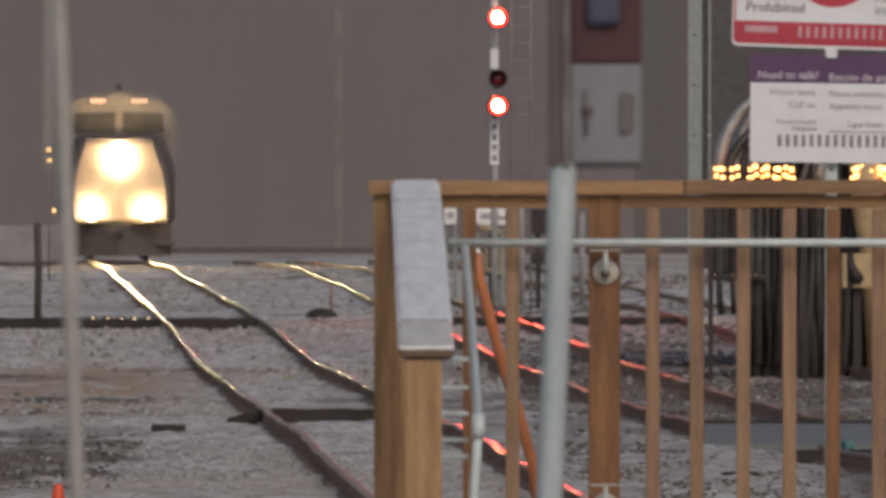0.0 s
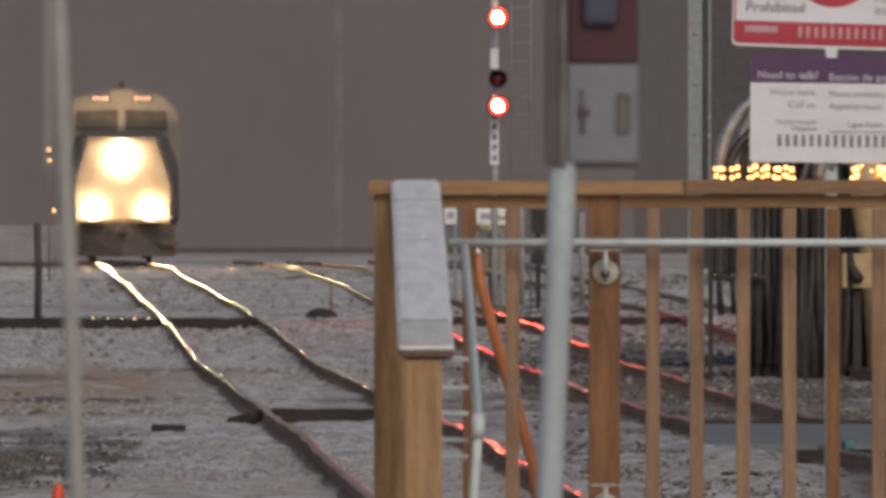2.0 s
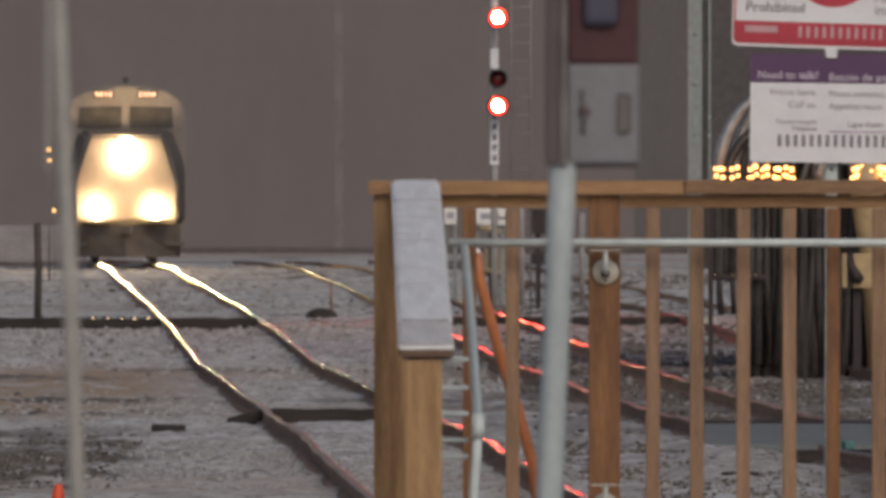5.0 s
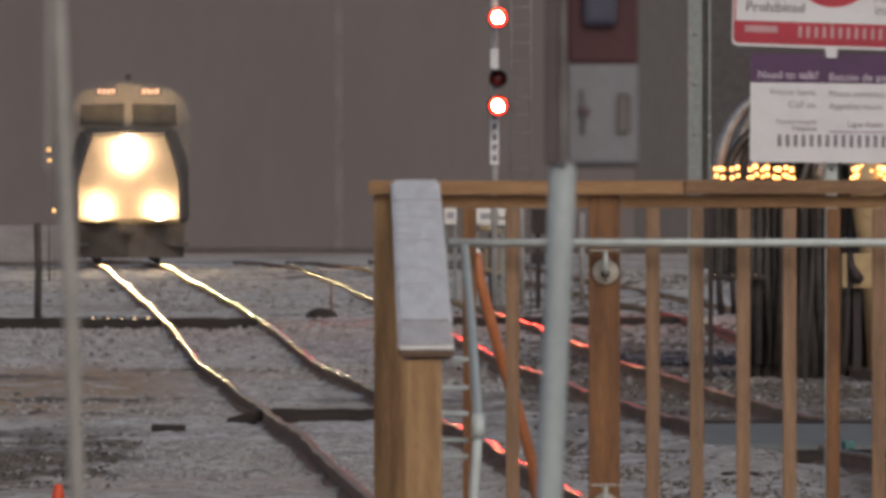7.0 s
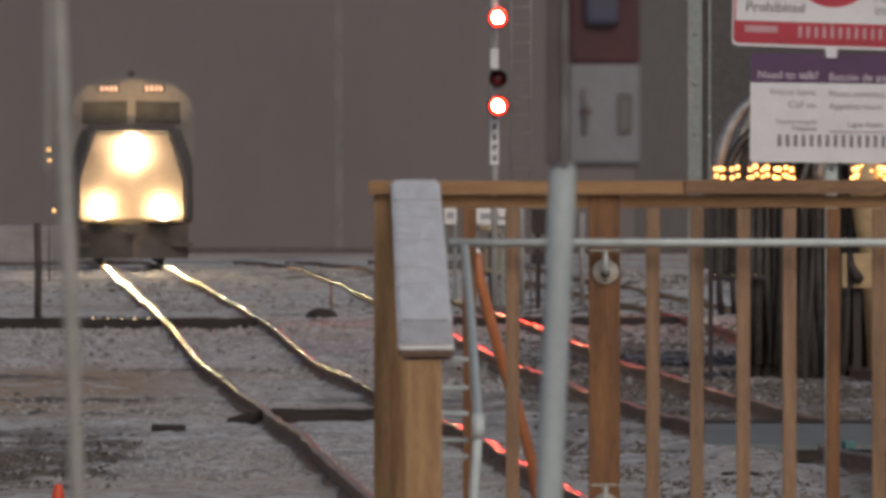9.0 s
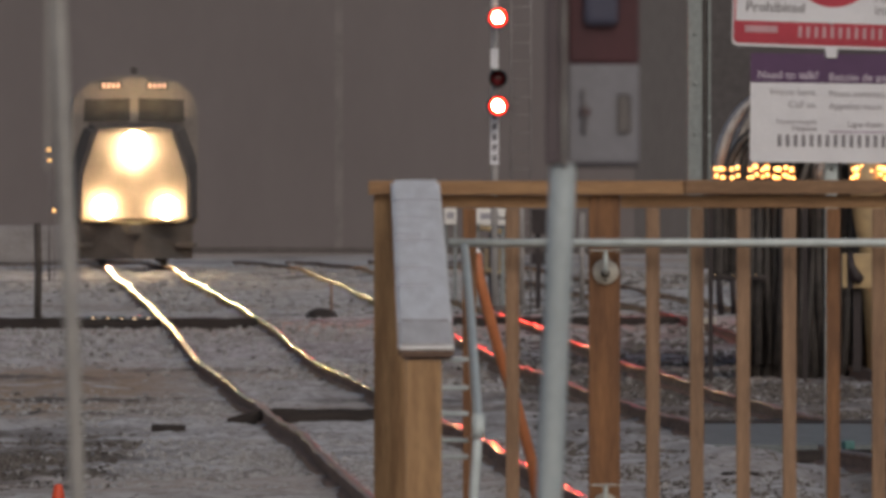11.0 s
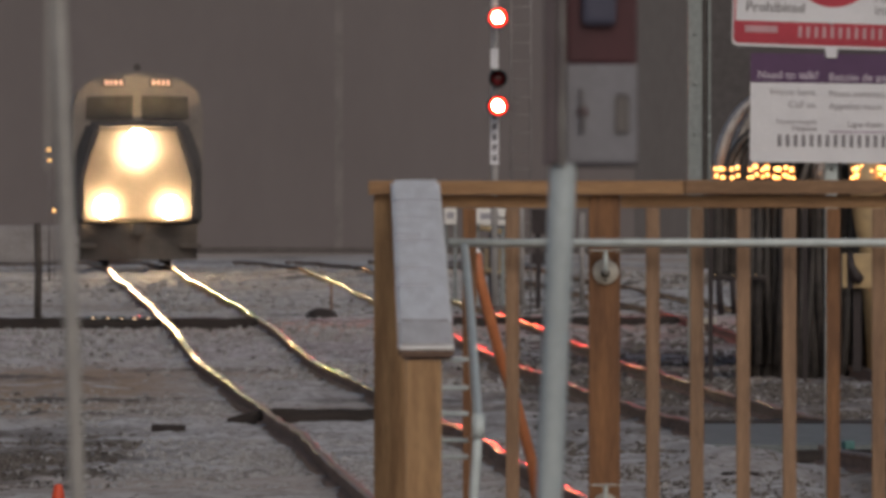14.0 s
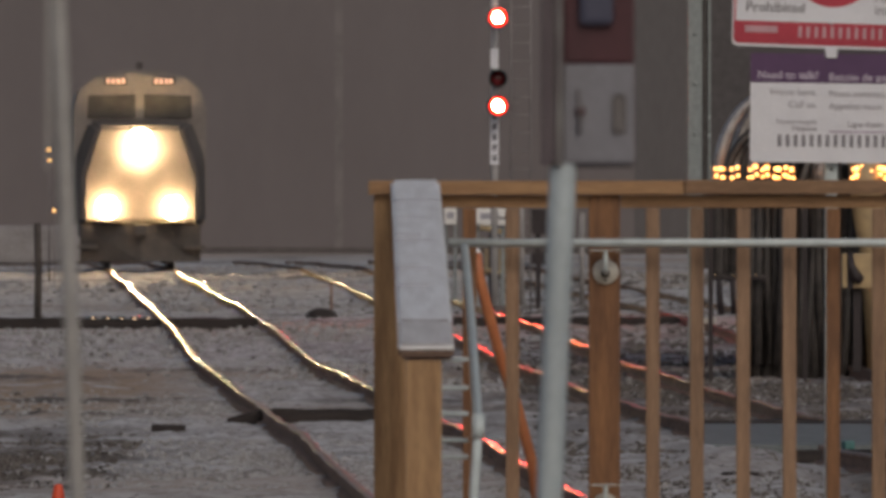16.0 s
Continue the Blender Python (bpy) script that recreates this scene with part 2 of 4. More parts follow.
# ---- mesh helpers ----
def mesh_of(name, bm, *mats):
    bmesh.ops.recalc_face_normals(bm, faces=bm.faces)
    me = bpy.data.meshes.new(name)
    bm.to_mesh(me)
    bm.free()
    for m in mats:
        me.materials.append(m)
    return me


def part(name, bm, mat, parent=None, label="", m=None):
    mats = mat if isinstance(mat, (list, tuple)) else [mat]
    ob = new(name, mesh_of(name, bm, *mats))
    if parent:
        ob.parent = parent
    if m is not None:
        ob.matrix_basis = m
    if label:
        ob["label"] = label
    return ob


def thing(name, label, category, m=None, group="", kind=""):
    ob = new(name)
    ob.empty_display_size = 0.1
    if m is not None:
        ob.matrix_basis = m
    return tagged(ob, label, category, group, kind)


def box(x0, x1, y0, y1, z0, z1, bevel=0.0, bm=None, index=0):
    made = bm or bmesh.new()
    cs = ((x0, y0, z0), (x1, y0, z0), (x1, y1, z0), (x0, y1, z0), (x0, y0, z1), (x1, y0, z1), (x1, y1, z1), (x0, y1, z1))
    vs = [made.verts.new(c) for c in cs]
    fs = []
    for q in ((3, 2, 1, 0), (4, 5, 6, 7), (0, 1, 5, 4), (1, 2, 6, 5), (2, 3, 7, 6), (3, 0, 4, 7)):
        f = made.faces.new([vs[i] for i in q])
        f.material_index = index
        fs.append(f)
    if bevel:
        edges = list({e for f in fs for e in f.edges})
        bmesh.ops.bevel(made, geom=edges, offset=bevel, segments=2, affect="EDGES", profile=0.6)
    return made


def tube(points, radius, sides=12, bm=None, index=0, taper=None):
    """A round bar along points, closed at both ends."""
    made = bm or bmesh.new()
    pts = [Vector(p) for p in points]
    rings, up = [], None
    for i, p in enumerate(pts):
        d = (pts[min(i + 1, len(pts) - 1)] - pts[max(i - 1, 0)]).normalized()
        a = (up - d * up.dot(d)).normalized() if up else d.orthogonal().normalized()
        up = a
        b = d.cross(a)
        r = radius * (taper[i] if taper else 1)
        rings.append([made.verts.new(p + (a * math.cos(t) + b * math.sin(t)) * r) for t in [math.tau * k / sides for k in range(sides)]])
    for r0, r1 in zip(rings, rings[1:]):
        for k in range(sides):
            f = made.faces.new((r0[k], r0[(k + 1) % sides], r1[(k + 1) % sides], r1[k]))
            f.smooth = True
            f.material_index = index
    for r in (rings[0], rings[-1]):
        made.faces.new(r).material_index = index
    return made


def lathe(profile, sides=24, bm=None, centre=(0, 0, 0), axis="Z", index=0):
    """profile: (radius, height) pairs turned round an axis."""
    made = bm or bmesh.new()
    rings = []
    for r, h in profile:
        ring = []
        for k in range(sides):
            t = math.tau * k / sides
            c, s = r * math.cos(t), r * math.sin(t)
            v = (c, s, h) if axis == "Z" else ((c, h, s) if axis == "Y" else (h, c, s))
            ring.append(made.verts.new(Vector(v) + Vector(centre)))
        rings.append(ring)
    for r0, r1 in zip(rings, rings[1:]):
        for k in range(sides):
            f = made.faces.new((r0[k], r0[(k + 1) % sides], r1[(k + 1) % sides], r1[k]))
            f.smooth = True
            f.material_index = index
    for r in (rings[0], rings[-1]):
        made.faces.new(r).material_index = index
    return made


def words(name, text, size, mat, parent, x, z, y, align="LEFT", bold=0.0):
    """Flat lettering in the built-in font, upright and facing the camera's side."""
    cu = bpy.data.curves.new(name, "FONT")
    cu.body, cu.size, cu.align_x, cu.offset, cu.extrude = text, size, align, bold, 0.0006
    cu.resolution_u = 3
    tmp = bpy.data.objects.new(name, cu)
    scene.collection.objects.link(tmp)
    me = bpy.data.meshes.new_from_object(tmp.evaluated_get(bpy.context.evaluated_depsgraph_get()))
    bpy.data.objects.remove(tmp)
    me.materials.clear()
    me.materials.append(mat)
    ob = new(name, me)
    ob.parent = parent
    ob.matrix_basis = pose(x, y, z, 90, 0, 0)
    return ob


# ---- ground and tracks ----
def level(d):
    """Height of the rail tops along the line: small dips, and a fall beyond the crest."""
    z = 0.008 * math.sin(d / 3.1) + 0.009 * math.sin(d / 7.3 + 1.0) + 0.006 * math.sin(d / 0.63) + 0.003 * math.sin(d / 0.37)
    z -= 0.165 * math.exp(-((d - 150) / 26.0) ** 2)
    if d > 282:
        z -= 0.2 * min(1.0, (d - 282) / 40.0) + max(0.0, d - 322) * 0.006
    return z


def side(d):
    return 0.016 * math.sin(d / 5.3 + 0.4) + 0.009 * math.sin(d / 2.3) + 0.006 * math.sin(d / 0.71)


# rails of the sidings: (distance, x)
TWO_L = ((60, 6.5), (97, 3.35), (110, 2.23), (120, 1.85), (132, 1.48), (147, 1.09), (159, 0.65), (170, 0.21), (188, -0.48), (214, -1.26), (242, -2.12), (269, -2.99), (309, -4.4), (350, -6.3))
TWO_R = ((60, 7.95), (97, 4.75), (109, 3.6), (126, 3.04), (138, 2.76), (149, 2.5), (165, 1.95), (176, 1.5), (189, 1.0), (198, 0.66), (214, 0.17), (269, -1.56), (290, -2.15), (309, -2.9), (350, -4.75))
THREE_L = ((60, 7.9), (141, 5.4), (151, 5.1), (162, 4.72), (171, 4.32), (177, 4.13), (258, 1.3), (277, 0.75), (309, -0.5), (350, -2.3))


def bed(x, y):
    """Ballast heaped up to the siding rails."""
    z = np.zeros(np.shape(x))
    for table, off in ((TWO_L, 0), (TWO_R, 0), (THREE_L, 0), (THREE_L, 1.5)):
        at = np.interp(y, [a for a, b in table], [b for a, b in table]) + off
        z = np.maximum(z, np.interp(y, (140, 230), (0.0, 0.065)) * np.exp(-((x - at) / 0.42) ** 2))
    for off in (0, 1.507):
        heap = np.interp(y, (60, 125, 170), (-0.05, -0.03, 0.04))
        at = np.exp(-((x + 1.11 + 0.0378 * (y - 100) - off) / 0.35) ** 2)
        z = np.where(heap > 0, np.maximum(z, heap * at), z + heap * at)
    z = np.maximum(z, 0.15 * np.clip((99.8 - y) / 1.0, 0, 1) * np.clip((y - 84) / 12.0, 0, 1) * np.clip((2.95 - x) / 0.3, 0, 1) * np.clip((x - 1.6) / 0.5, 0, 1))
    return z * (y > 60) * (y < 350)


def build_ground():
    rng = np.random.RandomState(4)
    xs = np.concatenate([-np.geomspace(2500, 15, 16), np.arange(-14.5, -6.5, 0.22), np.arange(-6.4, 6.4, 0.085), np.arange(6.5, 14.6, 0.22), np.geomspace(15, 2500, 16)])
    ys = np.concatenate([np.linspace(-300, 55, 12), np.arange(60, 200, 0.24), np.arange(200, 350, 0.5), np.geomspace(352, 5000, 24)])
    gx, gy = np.meshgrid(xs, ys)
    lv = np.array([level(d) for d in ys])
    smooth = np.convolve(np.pad(lv, 9, mode="edge"), np.ones(19) / 19, "valid")
    z = np.repeat((smooth - 0.17)[:, None], len(xs), 1)
    far = np.clip((gy - 330) / 60, 0, 1)
    z = z * (1 - far) + far * -0.75
    z += bed(gx, gy)
    near = (np.abs(gx) < 15) & (gy > 58) & (gy < 350)
    def blur(a, k):
        for ax in (0, 1):
            a = sum(np.roll(a, i, ax) for i in range(-k, k + 1)) / (2 * k + 1)
        return a / a.std()
    n = rng.normal(size=z.shape)
    z += near * (0.008 * n + 0.010 * blur(n, 1) + 0.008 * blur(rng.normal(size=z.shape), 5) + 0.016 * blur(rng.normal(size=z.shape), 24))
    verts = np.stack([gx, gy, z], -1).reshape(-1, 3)
    w, h = len(xs), len(ys)
    i = (np.arange(h - 1)[:, None] * w + np.arange(w - 1)[None]).reshape(-1)
    quads = np.stack([i, i + 1, i + w + 1, i + w], -1)
    me = bpy.data.meshes.new("ground")
    me.from_pydata(verts.tolist(), [], quads.tolist())
    me.materials.append(GRAVEL)
    tagged(new("ground", me), "grey frosted gravel ground with dark bare patches", "ground", kind="structure")


build_ground()


def rail_mesh(line, wob=1.0):
    """A steel rail along (x, d) pairs: foot, web and worn head."""
    bm = bmesh.new()
    crown = [(0.036 * math.copysign(abs(math.cos(a)) ** 0.8, math.cos(a)), -0.015 + 0.015 * math.sin(a) ** 0.8) for a in [math.pi * k / 12 for k in range(13)]]
    section = [(-0.07, -0.26), (0.07, -0.26), (0.07, -0.148), (0.011, -0.125), (0.011, -0.05), (0.036, -0.036)] + crown
    section += [(-0.036, -0.036), (-0.011, -0.05), (-0.011, -0.125), (-0.07, -0.148)]
    n = len(section)
    rings = []
    for x, d in line:
        z = level(d)
        rings.append([bm.verts.new((x + side(d) * wob + a, d, z + b)) for a, b in section])
    for r0, r1 in zip(rings, rings[1:]):
        for k in range(n):
            f = bm.faces.new((r0[k], r0[(k + 1) % n], r1[(k + 1) % n], r1[k]))
            f.material_index = 1 if 6 <= k < 18 else 0
            f.smooth = 6 <= k < 18
    bm.faces.new(rings[0])
    bm.faces.new(rings[-1])
    return bm


def steps(a, b, s):
    n = int((b - a) / s)
    return [a + (b - a) * i / n for i in range(n + 1)]


def line_one(d):
    """Left rail of the line on which the train comes; it bends away beyond the crest."""
    return -1.11 - 0.0378 * (d - 100) - max(0, d - 345) ** 2 * 0.004


def knots(d, table):
    for (d0, x0), (d1, x1) in zip(table, table[1:]):
        if d <= d1:
            break
    return x0 + (x1 - x0) * (d - d0) / (d1 - d0)


def smoothed(table):
    fine = [(d, np.mean([knots(min(350, max(60, d + o)), table) for o in range(-9, 10, 3)])) for d in steps(60, 350, 0.7)]
    return [(x, d) for d, x in fine]


def track(label, left, right, head, other=None):
    t = thing("railway_track", label, "railway track", kind="structure")
    part("rail", rail_mesh(left), [RUST, head], t)
    part("rail", rail_mesh(right), [RUST, other or head], t)
    return t


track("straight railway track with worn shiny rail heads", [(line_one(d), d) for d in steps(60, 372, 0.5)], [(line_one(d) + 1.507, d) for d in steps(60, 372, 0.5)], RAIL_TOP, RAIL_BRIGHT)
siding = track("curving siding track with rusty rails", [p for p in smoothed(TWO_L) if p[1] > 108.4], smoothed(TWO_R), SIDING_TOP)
part("rail", rail_mesh([p for p in smoothed(TWO_L) if p[1] < 99.8]), [RUST, SIDING_TOP], siding)
track("rear siding track with rusty rails", smoothed(THREE_L), [(x + 1.5, d) for x, d in smoothed(THREE_L)], RUSTY_TOP)


def timber(name, label, category, x0, x1, d, depth, z0, z1, mat=TIMBER, tilt=0.0):
    bm = box(-(x1 - x0) / 2, (x1 - x0) / 2, -depth / 2, depth / 2, 0, z1 - z0, 0.012)
    bmesh.ops.subdivide_edges(bm, edges=[e for e in bm.edges if e.calc_length() > 0.5 * (x1 - x0)], cuts=24)
    for v in bm.verts:
        p = v.co + Vector((d, x0, 0))
        v.co.z += 0.018 * noise.noise(p * 3.0) + 0.01 * noise.noise(p * 11.0)
    ob = part(name, bm, mat, None, "", pose((x0 + x1) / 2, d, z0, 0, tilt, 0))
    return tagged(ob, label, category)


worn = timber("sleeper", "dark creosoted sleeper with a worn end under the rails", "railway sleeper", -2.1313, -0.6438, 117.5, 0.26, -0.24, -0.0634)
for v in worn.data.vertices:
    if v.co.x < -0.42:
        v.co.z = 0.05 + (v.co.z - 0.05) * max(0.25, 1.0 - (-0.42 - v.co.x) * 2.2)
duct = timber("cable_duct", "dark cable duct crossing under the tracks", "cable duct", -7.4471, -2.8412, 186, 0.3, -0.24, -0.0206)
timber("cable_duct", "dark cable duct crossing under the siding", "cable duct", 0.1427, 3.9063, 188, 0.3, -0.23, -0.0277)
# Polished domes added to give the bright spots along the duct.
for ux in (163, 190, 214, 238, 262):
    x = (ux - 784) / 21080 * 186 - duct.location.x
    part("clip", lathe(((0.10, 0.15), (0.10, 0.215), (0.088, 0.235), (0.06, 0.248), (0.015, 0.253)), 16, None, (x, -0.05, 0), "Z"), GLINT_STEEL, duct, "polished steel dome added to make a glint")
timber("timber_offcut", "short dark timber offcut lying on the gravel", "timber", -2.766, -2.4444, 113, 0.2, -0.2, -0.1176)
slab = part("crossing_slab", box(-1.45, 1.45, -4.1, 4.1, 0, 0.2, 0.015), BLUE_GREY, None, "", pose(3.73, 104.1, -0.21, 0, 0, -1.26))
tagged(slab, "blue-grey concrete crossing slab laid over the siding rail", "crossing slab")
# Two dark bars stand in for the shaded gaps along the slab's edges.
timber("sleeper", "dark bar added for the dark gap behind the crossing slab", "railway sleeper", 2.344, 4.4831, 108.6, 0.3, -0.19, 0.01)
timber("sleeper", "dark bar added for the dark void under the slab front", "railway sleeper", 2.9, 5.1, 99.75, 0.22, -0.24, -0.05)


# stretches of ground with few pale stones: (x, y, half width, half length, share left bare)
BARE = ((-4.0, 103, 2.0, 16, 0.98), (-5.0, 139, 2.5, 25, 0.85), (4.1, 140, 5.2, 48, 0.78), (3.75, 91, 0.9, 9, 0.9))


def stones(name, label, mat, seed, fields, bare=()):
    """Loose stones strewn over stretches of ground: (count, x0, x1, y0, y1, least, most width)."""
    rng = np.random.RandomState(seed)
    verts, faces, base = [], [], 0
    for n, x0, x1, y0, y1, lo, hi in fields:
        x, y = rng.uniform(x0, x1, n), rng.uniform(y0, y1, n)
        for cx, cy, rx, ry, share in bare:
            far = np.hypot((x - cx) / rx, (y - cy) / ry)
            lumps = np.array([noise.noise(Vector((a * 0.8, b * 0.5, 3.0))) for a, b in zip(x, y)])
            keep = rng.uniform(0, 1, len(x)) > share * np.clip((1 - far) * 3.0 + lumps * 0.9, 0, 1)
            x, y = x[keep], y[keep]
        n = len(x)
        w = lo * (hi / lo) ** rng.uniform(0, 1, n) ** 1.6
        h = w * rng.uniform(0.2, 0.5, n)
        z = np.array([level(d) for d in y]) - 0.175 + bed(x, y)
        a = rng.uniform(0, 6.28, n)[:, None] + np.arange(4)[None] * 1.571 + rng.uniform(-0.3, 0.3, (n, 4))
        r = w[:, None] * rng.uniform(0.4, 0.65, (n, 4))
        low = np.stack([x[:, None] + r * np.cos(a), y[:, None] + r * np.sin(a), np.repeat((z - 0.02)[:, None], 4, 1)], -1)
        r2 = r * rng.uniform(0.6, 0.95, (n, 4))
        mid = np.stack([x[:, None] + r2 * np.cos(a), y[:, None] + r2 * np.sin(a), z[:, None] + h[:, None] * rng.uniform(0.55, 0.9, (n, 4))], -1)
        top = np.stack([x, y, z + h], -1)[:, None]
        verts.append(np.concatenate([low, mid, top], 1).reshape(-1, 3))
        o = base + np.arange(n)[:, None] * 9
        for k in range(4):
            q = (k + 1) % 4
            faces += (o + np.array([[k, q, 4 + q, 4 + k]])).tolist()
            faces += (o + np.array([[4 + k, 4 + q, 8]])).tolist()
        base += n * 9
    me = bpy.data.meshes.new(name)
    me.from_pydata(np.concatenate(verts).tolist(), [], faces)
    me.materials.append(mat)
    tagged(new(name, me), label, "gravel", kind="stuff")


def stone_material(name, dark, light, frost):
    m = bpy.data.materials.new(name)
    m.use_nodes = True
    n, l = m.node_tree.nodes, m.node_tree.links
    b = n["Principled BSDF"]
    b.inputs["Roughness"].default_value = 0.92
    g, ramp = n.new("ShaderNodeNewGeometry"), n.new("ShaderNodeValToRGB")
    e = ramp.color_ramp.elements
    e[0].color, e[1].color = (*dark, 1), (*frost, 1)
    e.new(0.3).color = (*light, 1)
    l.new(g.outputs["Random Per Island"], ramp.inputs[0])
    nz, mx = n.new("ShaderNodeTexNoise"), n.new("ShaderNodeMix")
    nz.inputs["Scale"].default_value = 60
    mx.data_type, mx.blend_type = "RGBA", "MULTIPLY"
    mx.inputs[0].default_value = 0.35
    l.new(ramp.outputs[0], mx.inputs[6])
    l.new(nz.outputs["Fac"], mx.inputs[7])
    l.new(mx.outputs[2], b.inputs["Base Color"])
    return m


PALE_STONE = stone_material("frosted_stone", (0.26, 0.24, 0.23), (0.365, 0.35, 0.345), (0.505, 0.50, 0.505))
DARK_STONE = stone_material("dark_stone", (0.07, 0.058, 0.052), (0.125, 0.106, 0.093), (0.21, 0.188, 0.175))
stones("gravel", "frosted grey gravel stones strewn over the ground", PALE_STONE, 3, (
    (15000, -4.2, 0.8, 76, 105, 0.02, 0.065), (4000, 0.8, 4.4, 76, 105, 0.02, 0.065), (14500, -5.6, 0.9, 105, 145, 0.025, 0.075), (4000, 0.9, 5.6, 105, 145, 0.025, 0.075), (14000, -8.0, 8.0, 145, 200, 0.04, 0.12),
    (9000, -11.0, 10.5, 200, 282, 0.05, 0.14), (3000, -13.0, 12.0, 282, 345, 0.06, 0.14)), BARE)
stones("dark_gravel", "dark bare gravel and earth crumbs between frosted stones", DARK_STONE, 8, (
    (1300, -4.3, -2.6, 82, 96, 0.025, 0.07), (1400, -4.2, -2.75, 94, 112, 0.025, 0.07), (160, -2.95, -2.1, 110, 115, 0.02, 0.06),
    (5500, 0.8, 4.4, 76, 104, 0.025, 0.07), (2200, 2.2, 5.2, 100, 140, 0.03, 0.10), (3000, 1.0, 7.5, 185, 290, 0.05, 0.14), (900, -8, 8, 110, 200, 0.04, 0.11), (7000, 0.9, 5.6, 100, 150, 0.03, 0.10), (6000, 0.9, 7.0, 150, 215, 0.04, 0.12), (900, -11, 11, 200, 282, 0.05, 0.13)))


# ---- far building ----
def build_warehouse():
    b = thing("warehouse", "large windowless grey metal-clad warehouse beyond the tracks", "warehouse", pose(0, 430, -0.95))
    edges = [-40, -30.2, -22, -14.2, -3.74, 6.9, 17.5, 28, 40]
    for x0, x1 in zip(edges, edges[1:]):
        unhazed = x0 > 6
        part("panel", box(x0 + 0.006, x1 - 0.006, -0.05, 0.0, 0.43, 12), CLADDING_UNHAZED if unhazed else CLADDING, b, "darker grey wall panel, no glare haze painted in" if unhazed else "flat grey wall panel")
    part("wall", box(-40, 40, 0.01, 30, 0, 12), CLADDING, b)
    part("roof", box(-40.4, 40.4, -0.3, 30.3, 12, 12.35, 0.05), TRIM, b)
    part("plinth", box(-40.1, 40.1, -0.08, 0.015, 0, 0.42, 0.02), PLINTH, b, "dark plinth")
    part("seam_cover", box(-3.9, -3.62, -0.075, -0.052, 0.43, 12, 0.005), TRIM, b, "slightly paler seam cover")


build_warehouse()
tagged(part("snow_bank", box(-14.6, -10.6, -1.2, 1.2, 0, 1.12, 0.15), SNOW, None, "", pose(0, 352, -0.48)), "low pale snow bank beside the tracks", "snow bank")
tagged(part("marker_post", tube([(0, 0, 0), (0.02, 0, 0.8), (0, 0, 1.617)], 0.06, 8), EARTH, None, "", pose(-6.6759, 196, -0.2)), "dark thin timber post standing on the gravel", "post")


